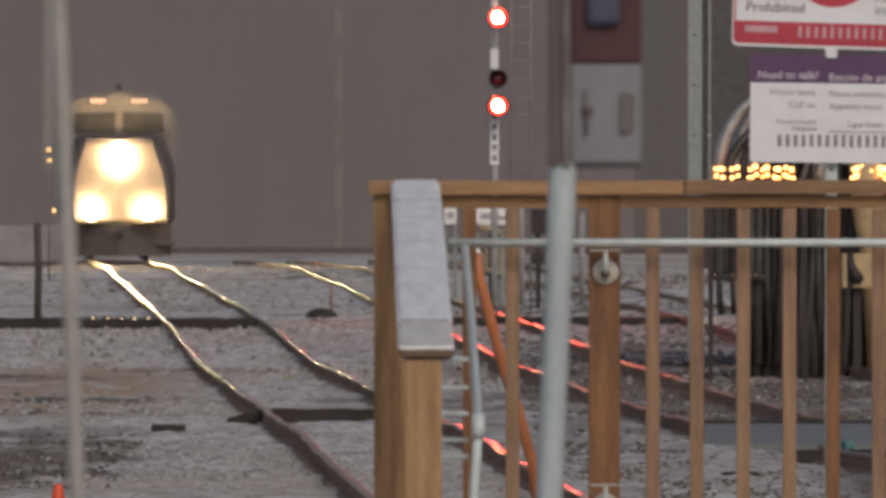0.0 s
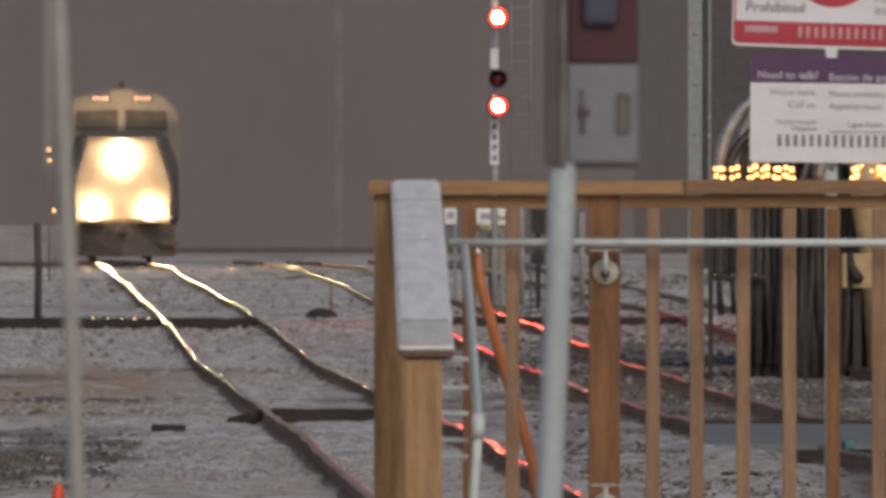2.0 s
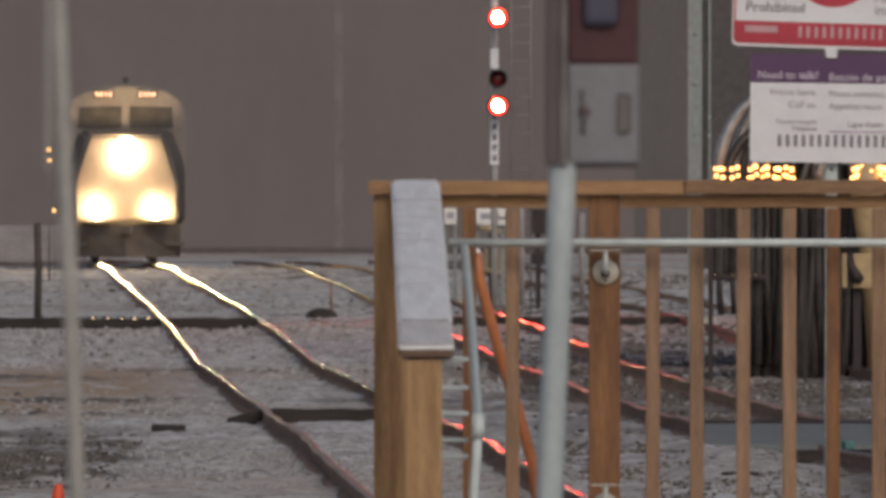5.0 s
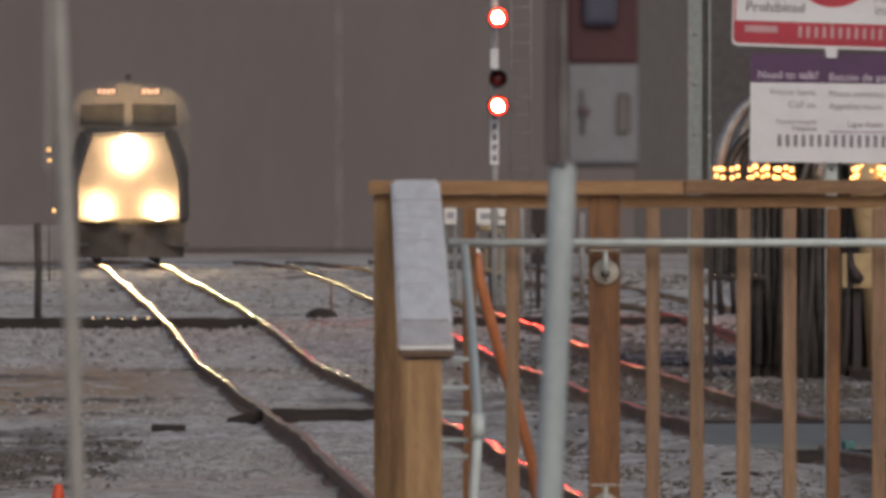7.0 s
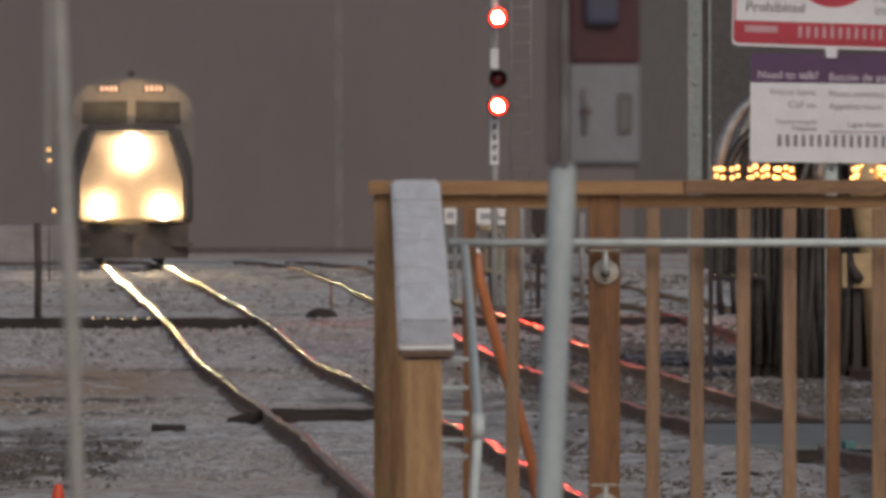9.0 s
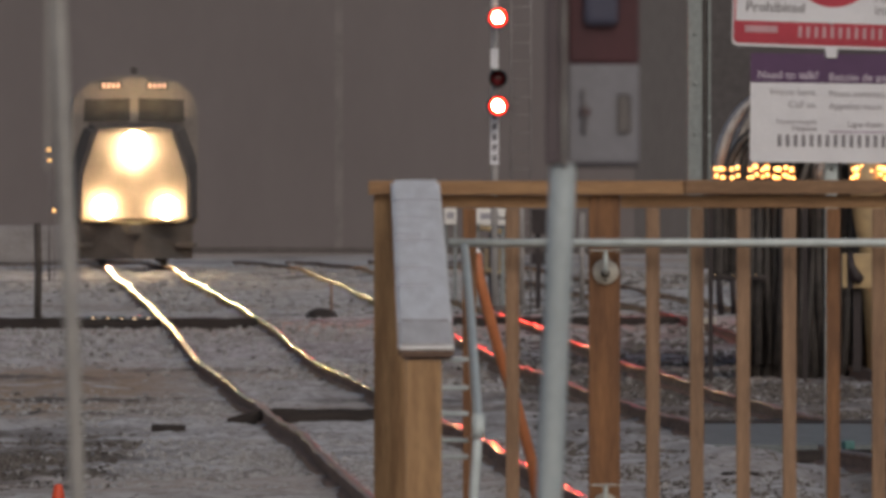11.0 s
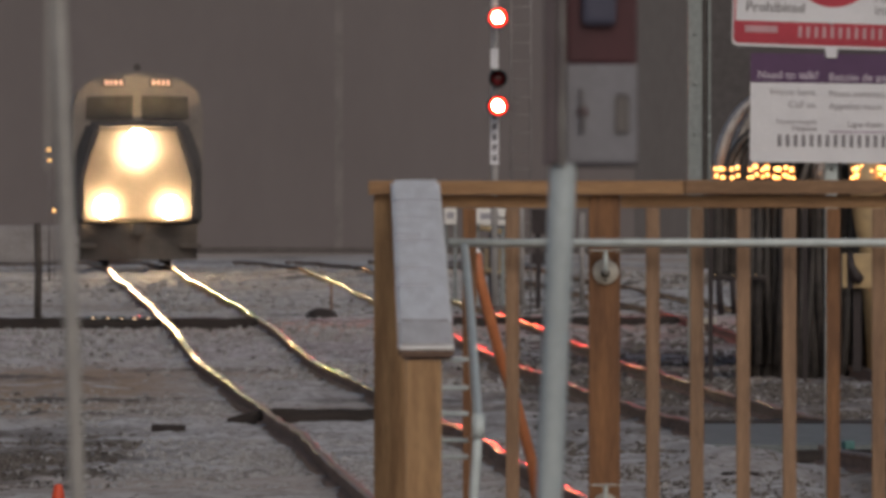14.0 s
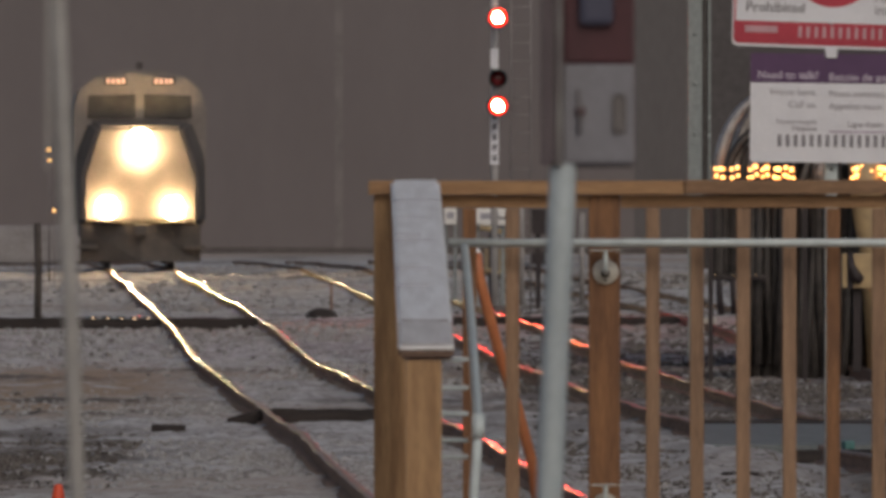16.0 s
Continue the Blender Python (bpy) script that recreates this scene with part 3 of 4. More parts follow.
# ---- the train ----
def build_train():
    t = thing("locomotive", "grey passenger locomotive with blazing headlight and ditch lights", "locomotive")
    # the front faces -y; heights are over the rail tops
    prof = ((-1.53, 1.0), (-1.55, 1.3), (-1.55, 3.75), (-1.42, 4.15), (-1.05, 4.45), (-0.5, 4.6), (0.5, 4.6), (1.05, 4.45), (1.42, 4.15), (1.55, 3.75), (1.55, 1.3), (1.53, 1.0))
    bm = bmesh.new()
    rings = []
    for y, lift, wide in ((1.15, 0, 1.0), (17, 0, 1.0)):
        rings.append([bm.verts.new((x * wide, y, z + lift)) for x, z in prof])
    for k in range(len(prof)):
        bm.faces.new((rings[0][k], rings[0][(k + 1) % 12], rings[1][(k + 1) % 12], rings[1][k]))
    bm.faces.new(rings[0])
    bm.faces.new(rings[1])
    bmesh.ops.bevel(bm, geom=list(bm.edges), offset=0.04, segments=2, affect="EDGES")
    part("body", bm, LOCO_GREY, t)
    nose = bmesh.new()
    front = ((-1.36, 1.05), (1.36, 1.05), (1.36, 2.1), (0.98, 3.3), (-0.98, 3.3), (-1.36, 2.1))
    back = ((-1.54, 1.05), (1.54, 1.05), (1.54, 2.6), (1.2, 3.45), (-1.2, 3.45), (-1.54, 2.6))
    f0 = [nose.verts.new((x, 0.12 * (z - 1.05), z)) for x, z in front]
    f1 = [nose.verts.new((x, 1.16, z)) for x, z in back]
    nose.faces.new(f0)
    nose.faces.new(f1)
    for k in range(6):
        nose.faces.new((f0[k], f0[(k + 1) % 6], f1[(k + 1) % 6], f1[k]))
    bmesh.ops.bevel(nose, geom=list(nose.edges), offset=0.09, segments=3, affect="EDGES")
    part("nose", nose, LOCO_NOSE, t, "dark grey nose lit by its own lamps")

    def lamp(name, label, x, y, z, r, mat):
        """A bulging lamp on a short stalk, oversized to imitate glare, with a bright beam disc added deep in a narrow
        hood.
        """
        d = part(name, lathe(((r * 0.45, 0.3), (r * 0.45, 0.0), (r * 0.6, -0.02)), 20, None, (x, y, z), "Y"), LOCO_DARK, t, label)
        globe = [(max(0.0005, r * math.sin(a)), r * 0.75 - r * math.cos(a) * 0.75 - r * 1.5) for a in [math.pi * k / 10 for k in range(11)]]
        part("lens", lathe([g for g in globe if g[1] > -r * 1.46], 20, None, (x, y, z), "Y"), mat, d, "blazing warm lens, oversized to imitate glare")
        part("hood", lathe(((0.055, -r * 1.5), (0.067, -r * 1.5), (0.067, -r * 1.5 - 0.5), (0.062, -r * 1.5 - 0.5), (0.062, -r * 1.5 - 0.02), (0.055, -r * 1.5 - 0.02)), 18, None, (x, y, z), "Y"), LOCO_DARK, d, "narrow dark hood added to keep the beam off the ground")
        part("beam_disc", lathe(((0.0005, -r * 1.5 - 0.03), (0.05, -r * 1.5 - 0.03), (0.052, -r * 1.5 - 0.01)), 16, None, (x, y, z), "Y"), BEAM, d, "blazing disc added to beam along the rails")

    for s in (-1, 1):
        w = bmesh.new()
        vs = [w.verts.new(c) for c in ((0.1 * s, 1.1, 3.5), (1.22 * s, 1.1, 3.5), (1.2 * s, 1.1, 4.02), (0.1 * s, 1.1, 4.05))]
        vs2 = [w.verts.new(v.co + Vector((0, 0.06, 0))) for v in vs]
        w.faces.new(vs)
        w.faces.new(vs2)
        for k in range(4):
            w.faces.new((vs[k], vs[(k + 1) % 4], vs2[(k + 1) % 4], vs2[k]))
        part("windscreen", w, LOCO_GLASS, t, "dark cab window")
        nb = part("number_board", box(0.29 * s if s > 0 else -0.83, 0.83 if s > 0 else -0.29, 1.06, 1.14, 4.26, 4.45, 0.01), LOCO_DARK, t, "lit number board")
        for k in range(4):
            x = 0.56 * s + (k - 1.5) * 0.115
            part("mark", box(x - 0.035, x + 0.035, 1.053, 1.062, 4.295, 4.415), BOARD_GLOW, nb)
        lamp("ditch_light", "round ditch light", 0.765 * s, 0.08, 1.41, 0.26, DITCH_GLOW)
        # Unseen shelf added to block the ditch light from the gravel.
        part("spill_shield", box(0.765 * s - 0.3, 0.765 * s + 0.3, -0.6, 0.2, 1.06, 1.09, 0.01), LOCO_DARK, t, "dark shelf added to keep ditch light off the ground")
        part("buffer_step", box(1.0 * s if s > 0 else -1.5, 1.5 if s > 0 else -1.0, -0.1, 0.5, 0.45, 0.55, 0.01), LOCO_DARK, t)
    for z in (2.77, 2.97):
        lamp("headlight", "one of two stacked headlights", 0.0, 0.24, z - 0.03, 0.3, HEAD_GLOW)
    plow = bmesh.new()
    a = [plow.verts.new(c) for c in ((-1.4, 0.1, 1.0), (0, -0.45, 1.0), (1.4, 0.1, 1.0), (1.4, 0.25, 0.16), (0, -0.5, 0.16), (-1.4, 0.25, 0.16))]
    b = [plow.verts.new(v.co + Vector((0, 0.25, 0))) for v in a]
    for q in ((0, 1, 4, 5), (1, 2, 3, 4)):
        plow.faces.new([a[i] for i in q])
        plow.faces.new([b[i] for i in q])
    for k in range(6):
        plow.faces.new((a[k], a[(k + 1) % 6], b[(k + 1) % 6], b[k]))
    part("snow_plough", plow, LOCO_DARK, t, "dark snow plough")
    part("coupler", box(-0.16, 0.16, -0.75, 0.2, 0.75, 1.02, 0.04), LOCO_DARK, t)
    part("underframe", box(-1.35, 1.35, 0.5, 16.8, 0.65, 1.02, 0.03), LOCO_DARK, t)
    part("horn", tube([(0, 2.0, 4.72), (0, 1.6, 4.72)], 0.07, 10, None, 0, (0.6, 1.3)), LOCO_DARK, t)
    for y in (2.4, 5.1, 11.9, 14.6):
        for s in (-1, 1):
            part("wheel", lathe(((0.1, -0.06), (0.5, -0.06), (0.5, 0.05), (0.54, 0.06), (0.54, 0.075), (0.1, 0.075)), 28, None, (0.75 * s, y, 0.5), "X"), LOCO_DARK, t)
    return t


TRAIN = build_train()


# ---- signal ----
def build_signal():
    d = 205.0
    s = thing("signal_mast", "pale signal mast with two lit red lamps and one dark lens", "railway signal", pose(0.885, d, -0.16))
    top = 8.2
    part("mast", tube([(0, 0, 0), (0, 0, top)], 0.062, 14), CABINET, s, "pale steel pole")
    part("base_plate", box(-0.3, 0.3, -0.3, 0.3, -0.05, 0.12, 0.02), PLINTH, s)
    o = 0.16
    for uz, lit in ((-115, 0), (-68, 0), (32, 1), (140, 0), (188, 1)):
        z = 2.3 - (uz - 300) / 21080 * d + o
        lamp = part("lamp_head", lathe(((0.05, 0.05), (0.165, 0.0), (0.165, -0.02), (0.15, -0.1), (0.15, -0.3), (0.143, -0.3), (0.143, -0.09)) if not lit else ((0.05, 0.05), (0.186, 0.0), (0.186, -0.02), (0.176, -0.06), (0.176, -0.5), (0.168, -0.5), (0.168, -0.05)), 22, None, (0.06, -0.16, z), "Y"), SIGNAL_BLACK, s, "black signal lamp with hood")
        part("lens", lathe(((0.0005, -0.12), (0.09, -0.105), (0.135, -0.085)) if not lit else ((0.075, -0.115), (0.115, -0.107), (0.16, -0.06)), 18, None, (0.06, -0.16, z), "Y"), RED_RING if lit else DEAD_LENS, lamp, "lit red lens, widened to imitate the glare fringe" if lit else "unlit dark red lens")
        if lit:
            part("bulb", lathe(((0.0005, -0.14), (0.055, -0.135), (0.085, -0.12)), 18, None, (0.06, -0.16, z), "Y"), RED_GLOW, lamp, "blazing red bulb")
    plate = part("plate", box(-0.075, 0.075, -0.1, -0.085, 2.3778 + o, 3.3211 + o, 0.004), SIGN_WHITE, s, "narrow white plate with dark marks")
    for k in range(5):
        z = 2.4459 + o + k * 0.18
        part("mark", box(-0.035, 0.04, -0.106, -0.1, z, z + 0.1), INK, plate)
    part("plate", box(-0.07, 0.07, -0.1, -0.085, 4.031 + o, 4.3811 + o, 0.004), SIGN_WHITE, s, "white plate")
    # ladder behind the mast
    lx = 1.342 - 0.885
    for x in (lx - 0.17, lx + 0.17):
        part("ladder_rail", tube([(x, 0.25, 0), (x, 0.25, top)], 0.016, 8), LADDER, s)
    z = 0.3
    while z < top:
        part("rung", tube([(lx - 0.17, 0.25, z), (lx + 0.17, 0.25, z)], 0.009, 6), LADDER, s)
        z += 0.31
    for z in (1.6, 3.6, 5.6, 7.6):
        part("bracket", box(0, lx, 0.05, 0.25, z, z + 0.04), TRIM, s)


build_signal()


def cabinet(x0, x1, d, z0, z1, label):
    c = thing("equipment_cabinet", label, "cabinet", pose((x0 + x1) / 2, d, 0))
    w = (x1 - x0) / 2
    part("body", box(-w, w, 0, 0.4, z0, z1, 0.012), CABINET_WHITE, c)
    part("door", box(-w + 0.03, w - 0.03, -0.014, -0.002, z0 + 0.03, z1 - 0.03, 0.004), CABINET_WHITE, c)
    part("marking", box(-w * 0.6, w * 0.55, -0.02, -0.014, z0 + (z1 - z0) * 0.35, z0 + (z1 - z0) * 0.7), INK_PALE, c, "grey unreadable lettering")
    for s in (-1, 1):
        part("leg", box(s * w * 0.8 - 0.03, s * w * 0.8 + 0.03, 0.15, 0.21, -0.2, z0), GALV_DULL, c)


cabinet(0.5431, 1.1264, 212, 1.3044, 1.6161, "white equipment cabinet standing behind the signal")
cabinet(0.0203, 0.2436, 214, 1.3051, 1.63, "narrow white equipment cabinet beside the signal")


# ---- cable riser and dark shed beside the sidings ----
def build_shed():
    s = thing("steel_shed", "dark steel-sheet shed raised on posts with a galvanised corner", "shed", pose(0, 156, -0.2))
    x0 = 3.4264
    for k in range(4):
        part("panel", box(x0 + 1.15 * k + 0.004, x0 + 1.15 * (k + 1) - 0.004, -0.02, 0.018, 1.2, 6.2), SHED_DARK, s, "dark steel sheet")
    part("wall", box(x0, x0 + 4.6, 0.02, 4, 1.2, 6.2), SHED_DARK, s)
    for x, y in ((x0 + 1.9, 0.15), (x0 + 4.4, 0.15), (x0 + 1.9, 3.85), (x0 + 4.4, 3.85)):
        part("post", box(x - 0.07, x + 0.07, y - 0.07, y + 0.07, -0.05, 1.2), SHED_DARK, s)
    strip = part("edge_strip", box(3.4708, 3.5078, -0.05, -0.022, 1.2, 6.2, 0.004), GALV_DULL, s, "thin zinc strip")
    for z in (2.9882 + 0.2, 2.744 + 0.2):
        part("screw", lathe(((0.02, -0.05), (0.02, -0.065), (0.01, -0.07)), 8, None, (3.4856, 0, z), "Y"), GALV, strip)
    part("roof", box(x0 - 0.1, x0 + 4.8, -0.2, 4.2, 6.2, 6.35, 0.02), SHED_DARK, s)
    c = part("corner_post", box(3.2044, 3.3894, -0.14, 0.02, 0, 6.2, 0.01), GALV_DULL, s, "galvanised corner post")
    part("edge_strip", box(3.3894, 3.4486, -0.1, 0.01, 1.2, 6.2, 0.004), BLACK, s, "black edge strip")
    for z in (2.7662 + 0.2, 3.4249 + 0.2, 4.0761 + 0.2, 2.1076 + 0.2, 1.449 + 0.2):
        part("bolt", lathe(((0.032, -0.14), (0.032, -0.155), (0.015, -0.162)), 8, None, (3.3006, 0, z), "Y"), GALV_DULL, c)


build_shed()


def build_cables():
    rng = random.Random(7)
    c = thing("cable_riser", "bundle of thick black cables arching down to the ground", "cables", pose(0, 150, -0.2))
    part("ground_box", box(3.7429, 5.7353, 0.1, 0.5, -0.35, 0.02, 0.05), SIGNAL_BLACK, c)
    starts = [1268, 1284, 1297, 1312, 1330, 1344, 1358, 1372, 1386, 1400, 1432, 1450, 1478, 1515, 1532, 1550, 1566, 1590]
    for i, ux in enumerate(starts):
        x = (ux - 784) / 21080 * 150
        foot = x + rng.uniform(-0.1, 0.1) + (0.12 if i < 2 else 0.0)
        run = 0.75 + 0.05 * i * rng.uniform(0.6, 1.2)
        top = 3.35 + rng.uniform(-0.25, 0.3)
        y = rng.uniform(-0.3, 0.25)
        pts = [(foot, y, 0.05 if i > 3 else 1.15), (x + rng.uniform(-0.03, 0.03), y + rng.uniform(-0.1, 0.1), 1.2), (x, y, 2.3)]
        for k in range(1, 11):
            a = math.pi / 2 * k / 10
            pts.append((x + run * (1 - math.cos(a)), y + 0.12 * k / 10, 2.3 + (top - 2.3) * math.sin(a)))
        pts.append((x + run + 1.0, y + 0.3, top + 0.05))
        pale = i in (0, 2, 4, 11, 13)
        if pale:
            part("cable", tube(pts[:3] + [(x + 0.01, y, 2.34)], 0.075, 12), BLACK, c)
            pts = pts[2:]
        part("cable", tube(pts, 0.08 if pale else rng.choice((0.05, 0.06, 0.07)), 12), CONDUIT if pale else BLACK, c, "grey conduit" if pale else "")
    part("clamp_bar", box(3.38, 4.05, -0.42, -0.34, 1.11, 1.17, 0.01), SIGNAL_BLACK, c, "dark clamp bar")
    # Unseen sheet added so the gaps between the cables stay dark.
    part("backing", box(3.80, 5.75, 0.75, 0.8, -0.05, 1.6, 0.01), GAP_DARK, c, "dark sheet added to darken the gaps between cables")
    # Small domes added to make glints along the bar.
    for x in (3.42, 3.645, 3.84, 3.93):
        part("clip", lathe(((0.018, -0.42), (0.018, -0.435), (0.008, -0.44)), 10, None, (x, 0, 1.17), "Y"), GLINT_STEEL, c, "small polished dome added to make a glint")
    for k in range(54):
        x = 3.86 + (5.8065 - 3.86) * k / 53 + rng.uniform(-0.03, 0.03)
        y = rng.uniform(0.0, 0.6)
        pts = [(x + rng.uniform(-0.12, 0.12), y - 0.2, -0.2), (x + rng.uniform(-0.06, 0.06), y, 0.8), (x, y, 1.7), (x + rng.uniform(-0.05, 0.05), y, 2.35), (x + rng.uniform(0.0, 0.3), y + 0.1, 2.9)]
        part("cable", tube(pts, rng.choice((0.05, 0.06, 0.07)), 8), BLACK, c)
    wide = [(5.2937, -0.4, 2.9), (5.3078, -0.45, 2.3), (5.3639, -0.5, 1.85), (5.4482, -0.45, 1.45), (5.5535, -0.3, -0.1)]
    part("conduit", tube(wide, 0.21, 18), BEIGE, c, "wide beige plastic conduit")


# Glowing beads imitate train lights reflected on the conduits; the rack is added.
def build_glint_rack():
    rng = random.Random(11)
    r = thing("glint_rack", "added rack of glowing amber beads imitating reflections on the conduits", "lamp rack", pose(0, 149.4, 0))
    part("crossbar", box(3.3381, 5.7832, 0.02, 0.08, 2.0874, 2.137), SIGNAL_BLACK, r)
    for ux in (1258, 1425, 1595):
        x = (ux - 784) / 21080 * 149.4
        part("post", box(x - 0.03, x + 0.03, 0.02, 0.08, -0.4, 2.0874), SIGNAL_BLACK, r)
    for a, b in ((1262, 1284), (1291, 1311), (1322, 1342), (1346, 1361), (1368, 1382), (1386, 1407), (1506, 1520), (1522, 1544), (1554, 1575)):
        lean = rng.choice((-6, -2, 4))
        for uz in (299, 313):
            n = rng.choice((2, 3))
            for k in range(n):
                u = a + (b - a) * (k + 0.5) / n + rng.uniform(-1, 1)
                v = uz + rng.uniform(-2, 2) - lean * (k / max(1, n - 1) - 0.5)
                x, z = (u - 784) / 21080 * 149.4, 2.3 - (v - 300) / 21080 * 149.4
                k2 = rng.uniform(0.75, 1.3) * (1.5 if a > 1500 and k else 1.0)
                lamp = part("lamp", lathe(((0.0005, -0.04), (0.018 * k2, -0.03), (0.027 * k2, -0.01), (0.022 * k2, 0.02)), 10, None, (x, 0, z), "Y"), AMBER_GLINT, r, "glowing amber bead imitating a reflection")
                part("stem", tube([(x, 0.02, z), (x, 0.05, z - 0.03), (x, 0.05, 2.1299)], 0.008, 6), SIGNAL_BLACK, lamp)


# Glow that stands for reflected train light.
AMBER_GLINT = glow("amber_glint_glow", (1.0, 0.41, 0.11), 7.0)
CONDUIT = material("grey_conduit", (0.46, 0.44, 0.43), 0.3, 0.5, colour2=(0.26, 0.24, 0.235), scale=6, fine=0.15)
build_cables()
build_glint_rack()
box_ob = thing("junction_box", "beige junction box on a short post among the cables", "junction box", pose(5.1115, 147, 0))
part("body", box(4.9232 - 5.1115, 5.3068 - 5.1115, -0.15, 0.15, 0.8356, 1.261, 0.015), BEIGE, box_ob)
part("post", box(-0.05, 0.05, -0.02, 0.06, -0.2, 0.8356), SIGNAL_BLACK, box_ob)
part("gap", box(-0.125, -0.05, -0.165, -0.152, 0.8286, 1.2749, 0.01), SIGNAL_BLACK, box_ob, "black gap cover")
part("crank", tube([(-0.09, -0.18, 1.254), (-0.08, -0.19, 1.1145), (-0.02, -0.2, 0.975), (0.05, -0.19, 0.9262)], 0.06, 10, None, 0, (0.6, 0.8, 1.3, 0.9)), SIGNAL_BLACK, box_ob, "black cable elbow")


def small_box(name, label, category, ux0, ux1, uz0, uz1, d, mat):
    """A box on a thin post beside the sidings."""
    x0, x1 = (ux0 - 784) / 21080 * d, (ux1 - 784) / 21080 * d
    z1, z0 = 2.3 - (uz0 - 300) / 21080 * d, 2.3 - (uz1 - 300) / 21080 * d
    t = thing(name, label, category, pose((x0 + x1) / 2, d, 0))
    w = (x1 - x0) / 2
    part("body", box(-w, w, -0.15, 0.15, z0, z1, 0.02), mat, t)
    part("lid", box(-w - 0.015, w + 0.015, -0.17, 0.17, z1, z1 + 0.03, 0.008), mat, t)
    part("post", box(-0.04, 0.04, 0.0, 0.06, -0.25, z0), SIGNAL_BLACK, t)


small_box("junction_box", "dark junction box on a post by the signal", "junction box", 937, 967, 374, 414, 210, SIGNAL_BLACK)
small_box("junction_box", "tan junction box on a low post by the signal", "junction box", 856, 896, 442, 484, 214, TAN)
small_box("junction_box", "small dark junction box low beside the siding", "junction box", 941, 966, 450, 467, 216, SIGNAL_BLACK)
for ux, top in ((923, 352), (1030, 380)):
    x, z = (ux - 784) / 21080 * 214, 2.3 - (top - 300) / 21080 * 214
    mp = thing("marker_post", "pale thin marker post beside the sidings", "post", pose(x, 214, -0.2), group="pale marker posts")
    part("post", tube([(0, 0, 0), (0, 0, z + 0.2)], 0.05, 10), TRIM_PALE, mp)
    part("cap", lathe(((0.058, z + 0.18), (0.058, z + 0.21), (0.02, z + 0.23)), 10), TRIM_PALE, mp)
small_box("switch_machine", "small pale grey switch machine beside the siding rail", "switch machine", 1220, 1266, 566, 592, 181, PLATE)
timber("timber_offcut", "thin dark timber offcut lying on frosted gravel", "timber", 2.16, 2.44, 92, 0.16, -0.14, -0.035)
fr = thing("trestle", "low dark steel trestle on thin legs behind the cables", "trestle", pose(0, 198, -0.2))
part("crossbar", box(4.48, 5.25, -0.04, 0.04, 0.76, 0.83, 0.01), SIGNAL_BLACK, fr)
for x in (4.60, 4.83, 5.2):
    part("leg", tube([(x - 0.02, 0, 0.78), (x, 0, 0.4), (x + 0.03, 0, -0.02)], 0.055, 8), SIGNAL_BLACK, fr)
scrap = tagged(part("plastic_scrap", box(-0.045, 0.045, -0.06, 0.06, 0, 0.075, 0.02), TEAL, None, "", pose(3.39, 99.72, -0.046, 0, 0, 20)), "small teal plastic scrap lying on the bar before the slab", "litter")

# Bars coloured gold to stand for glints, the lower one for a rail's.
bar = thing("barrier_bar", "short metal bar on a post, coloured gold to imitate reflected light", "barrier")
part("bar", tube([(0.6345, 209, 1.2887), (0.8527, 209, 1.2491), (1.0311, 209, 1.2094)], 0.045, 10), GOLD_GLINT, bar)
part("bar", tube([(0.705, 209, 0.545), (0.86, 209, 0.52), (1.0, 209, 0.487)], 0.032, 10), GOLD_GLINT, bar)
part("post", tube([(0.8328, 209.06, -0.2), (0.8328, 209.06, 1.2689)], 0.03, 8), SIGNAL_BLACK, bar)


# Small dome that glows amber, held on an added thin post.
def amber_spot(ux, uz, d, r):
    x, z = (ux - 784) / 21080 * d, 2.3 - (uz - 300) / 21080 * d
    m = thing("spot_marker", "small glowing amber spot on an added thin grey post", "lamp", pose(x, d, -0.25), group="amber marker lamps")
    part("post", tube([(0, 0.06, 0), (0, 0.06, z + 0.25)], 0.012, 6), TRIM, m)
    part("lens", lathe(((0.0005, -0.03), (r * 0.8, -0.02), (r, 0.02), (r * 0.7, 0.05)), 12, None, (0, 0, z + 0.25), "Y"), AMBER_GLOW, m, "glowing amber dome")


for ux, uz in ((86, 265), (88, 284), (96, 373)):
    amber_spot(ux, uz, 262, 0.042)


def switch_weight():
    t = thing("switch_stand", "low dark switch stand lying beside the siding rail", "switch stand", pose(-1.9812, 197, -0.18))
    lump = lathe(((0.06, -0.03), (0.24, 0.0), (0.27, 0.06), (0.22, 0.13), (0.1, 0.175), (0.02, 0.18)), 18)
    for v in lump.verts:
        v.co *= 1.0 + 0.22 * noise.noise(v.co * 6.0)
    part("base", lump, TIMBER, t)
    part("lever", tube([(0.13, 0, 0.1), (0.14, 0, 0.35), (0.13, 0, 0.4309 + 0.18)], 0.02, 8), RUST, t)


switch_weight()

cone = thing("traffic_cone", "orange plastic traffic cone on the gravel", "traffic cone", pose(-2.116, 65.5, -0.17))
part("body", lathe(((0.15, 0.04), (0.03, 0.7), (0.022, 0.735), (0.012, 0.74)), 20), CONE, cone)
part("base", box(-0.19, 0.19, -0.19, 0.19, 0, 0.045, 0.015), CONE, cone)


# ---- wooden deck with its guard rail and the ramp that comes down from it ----
RY = 34.0


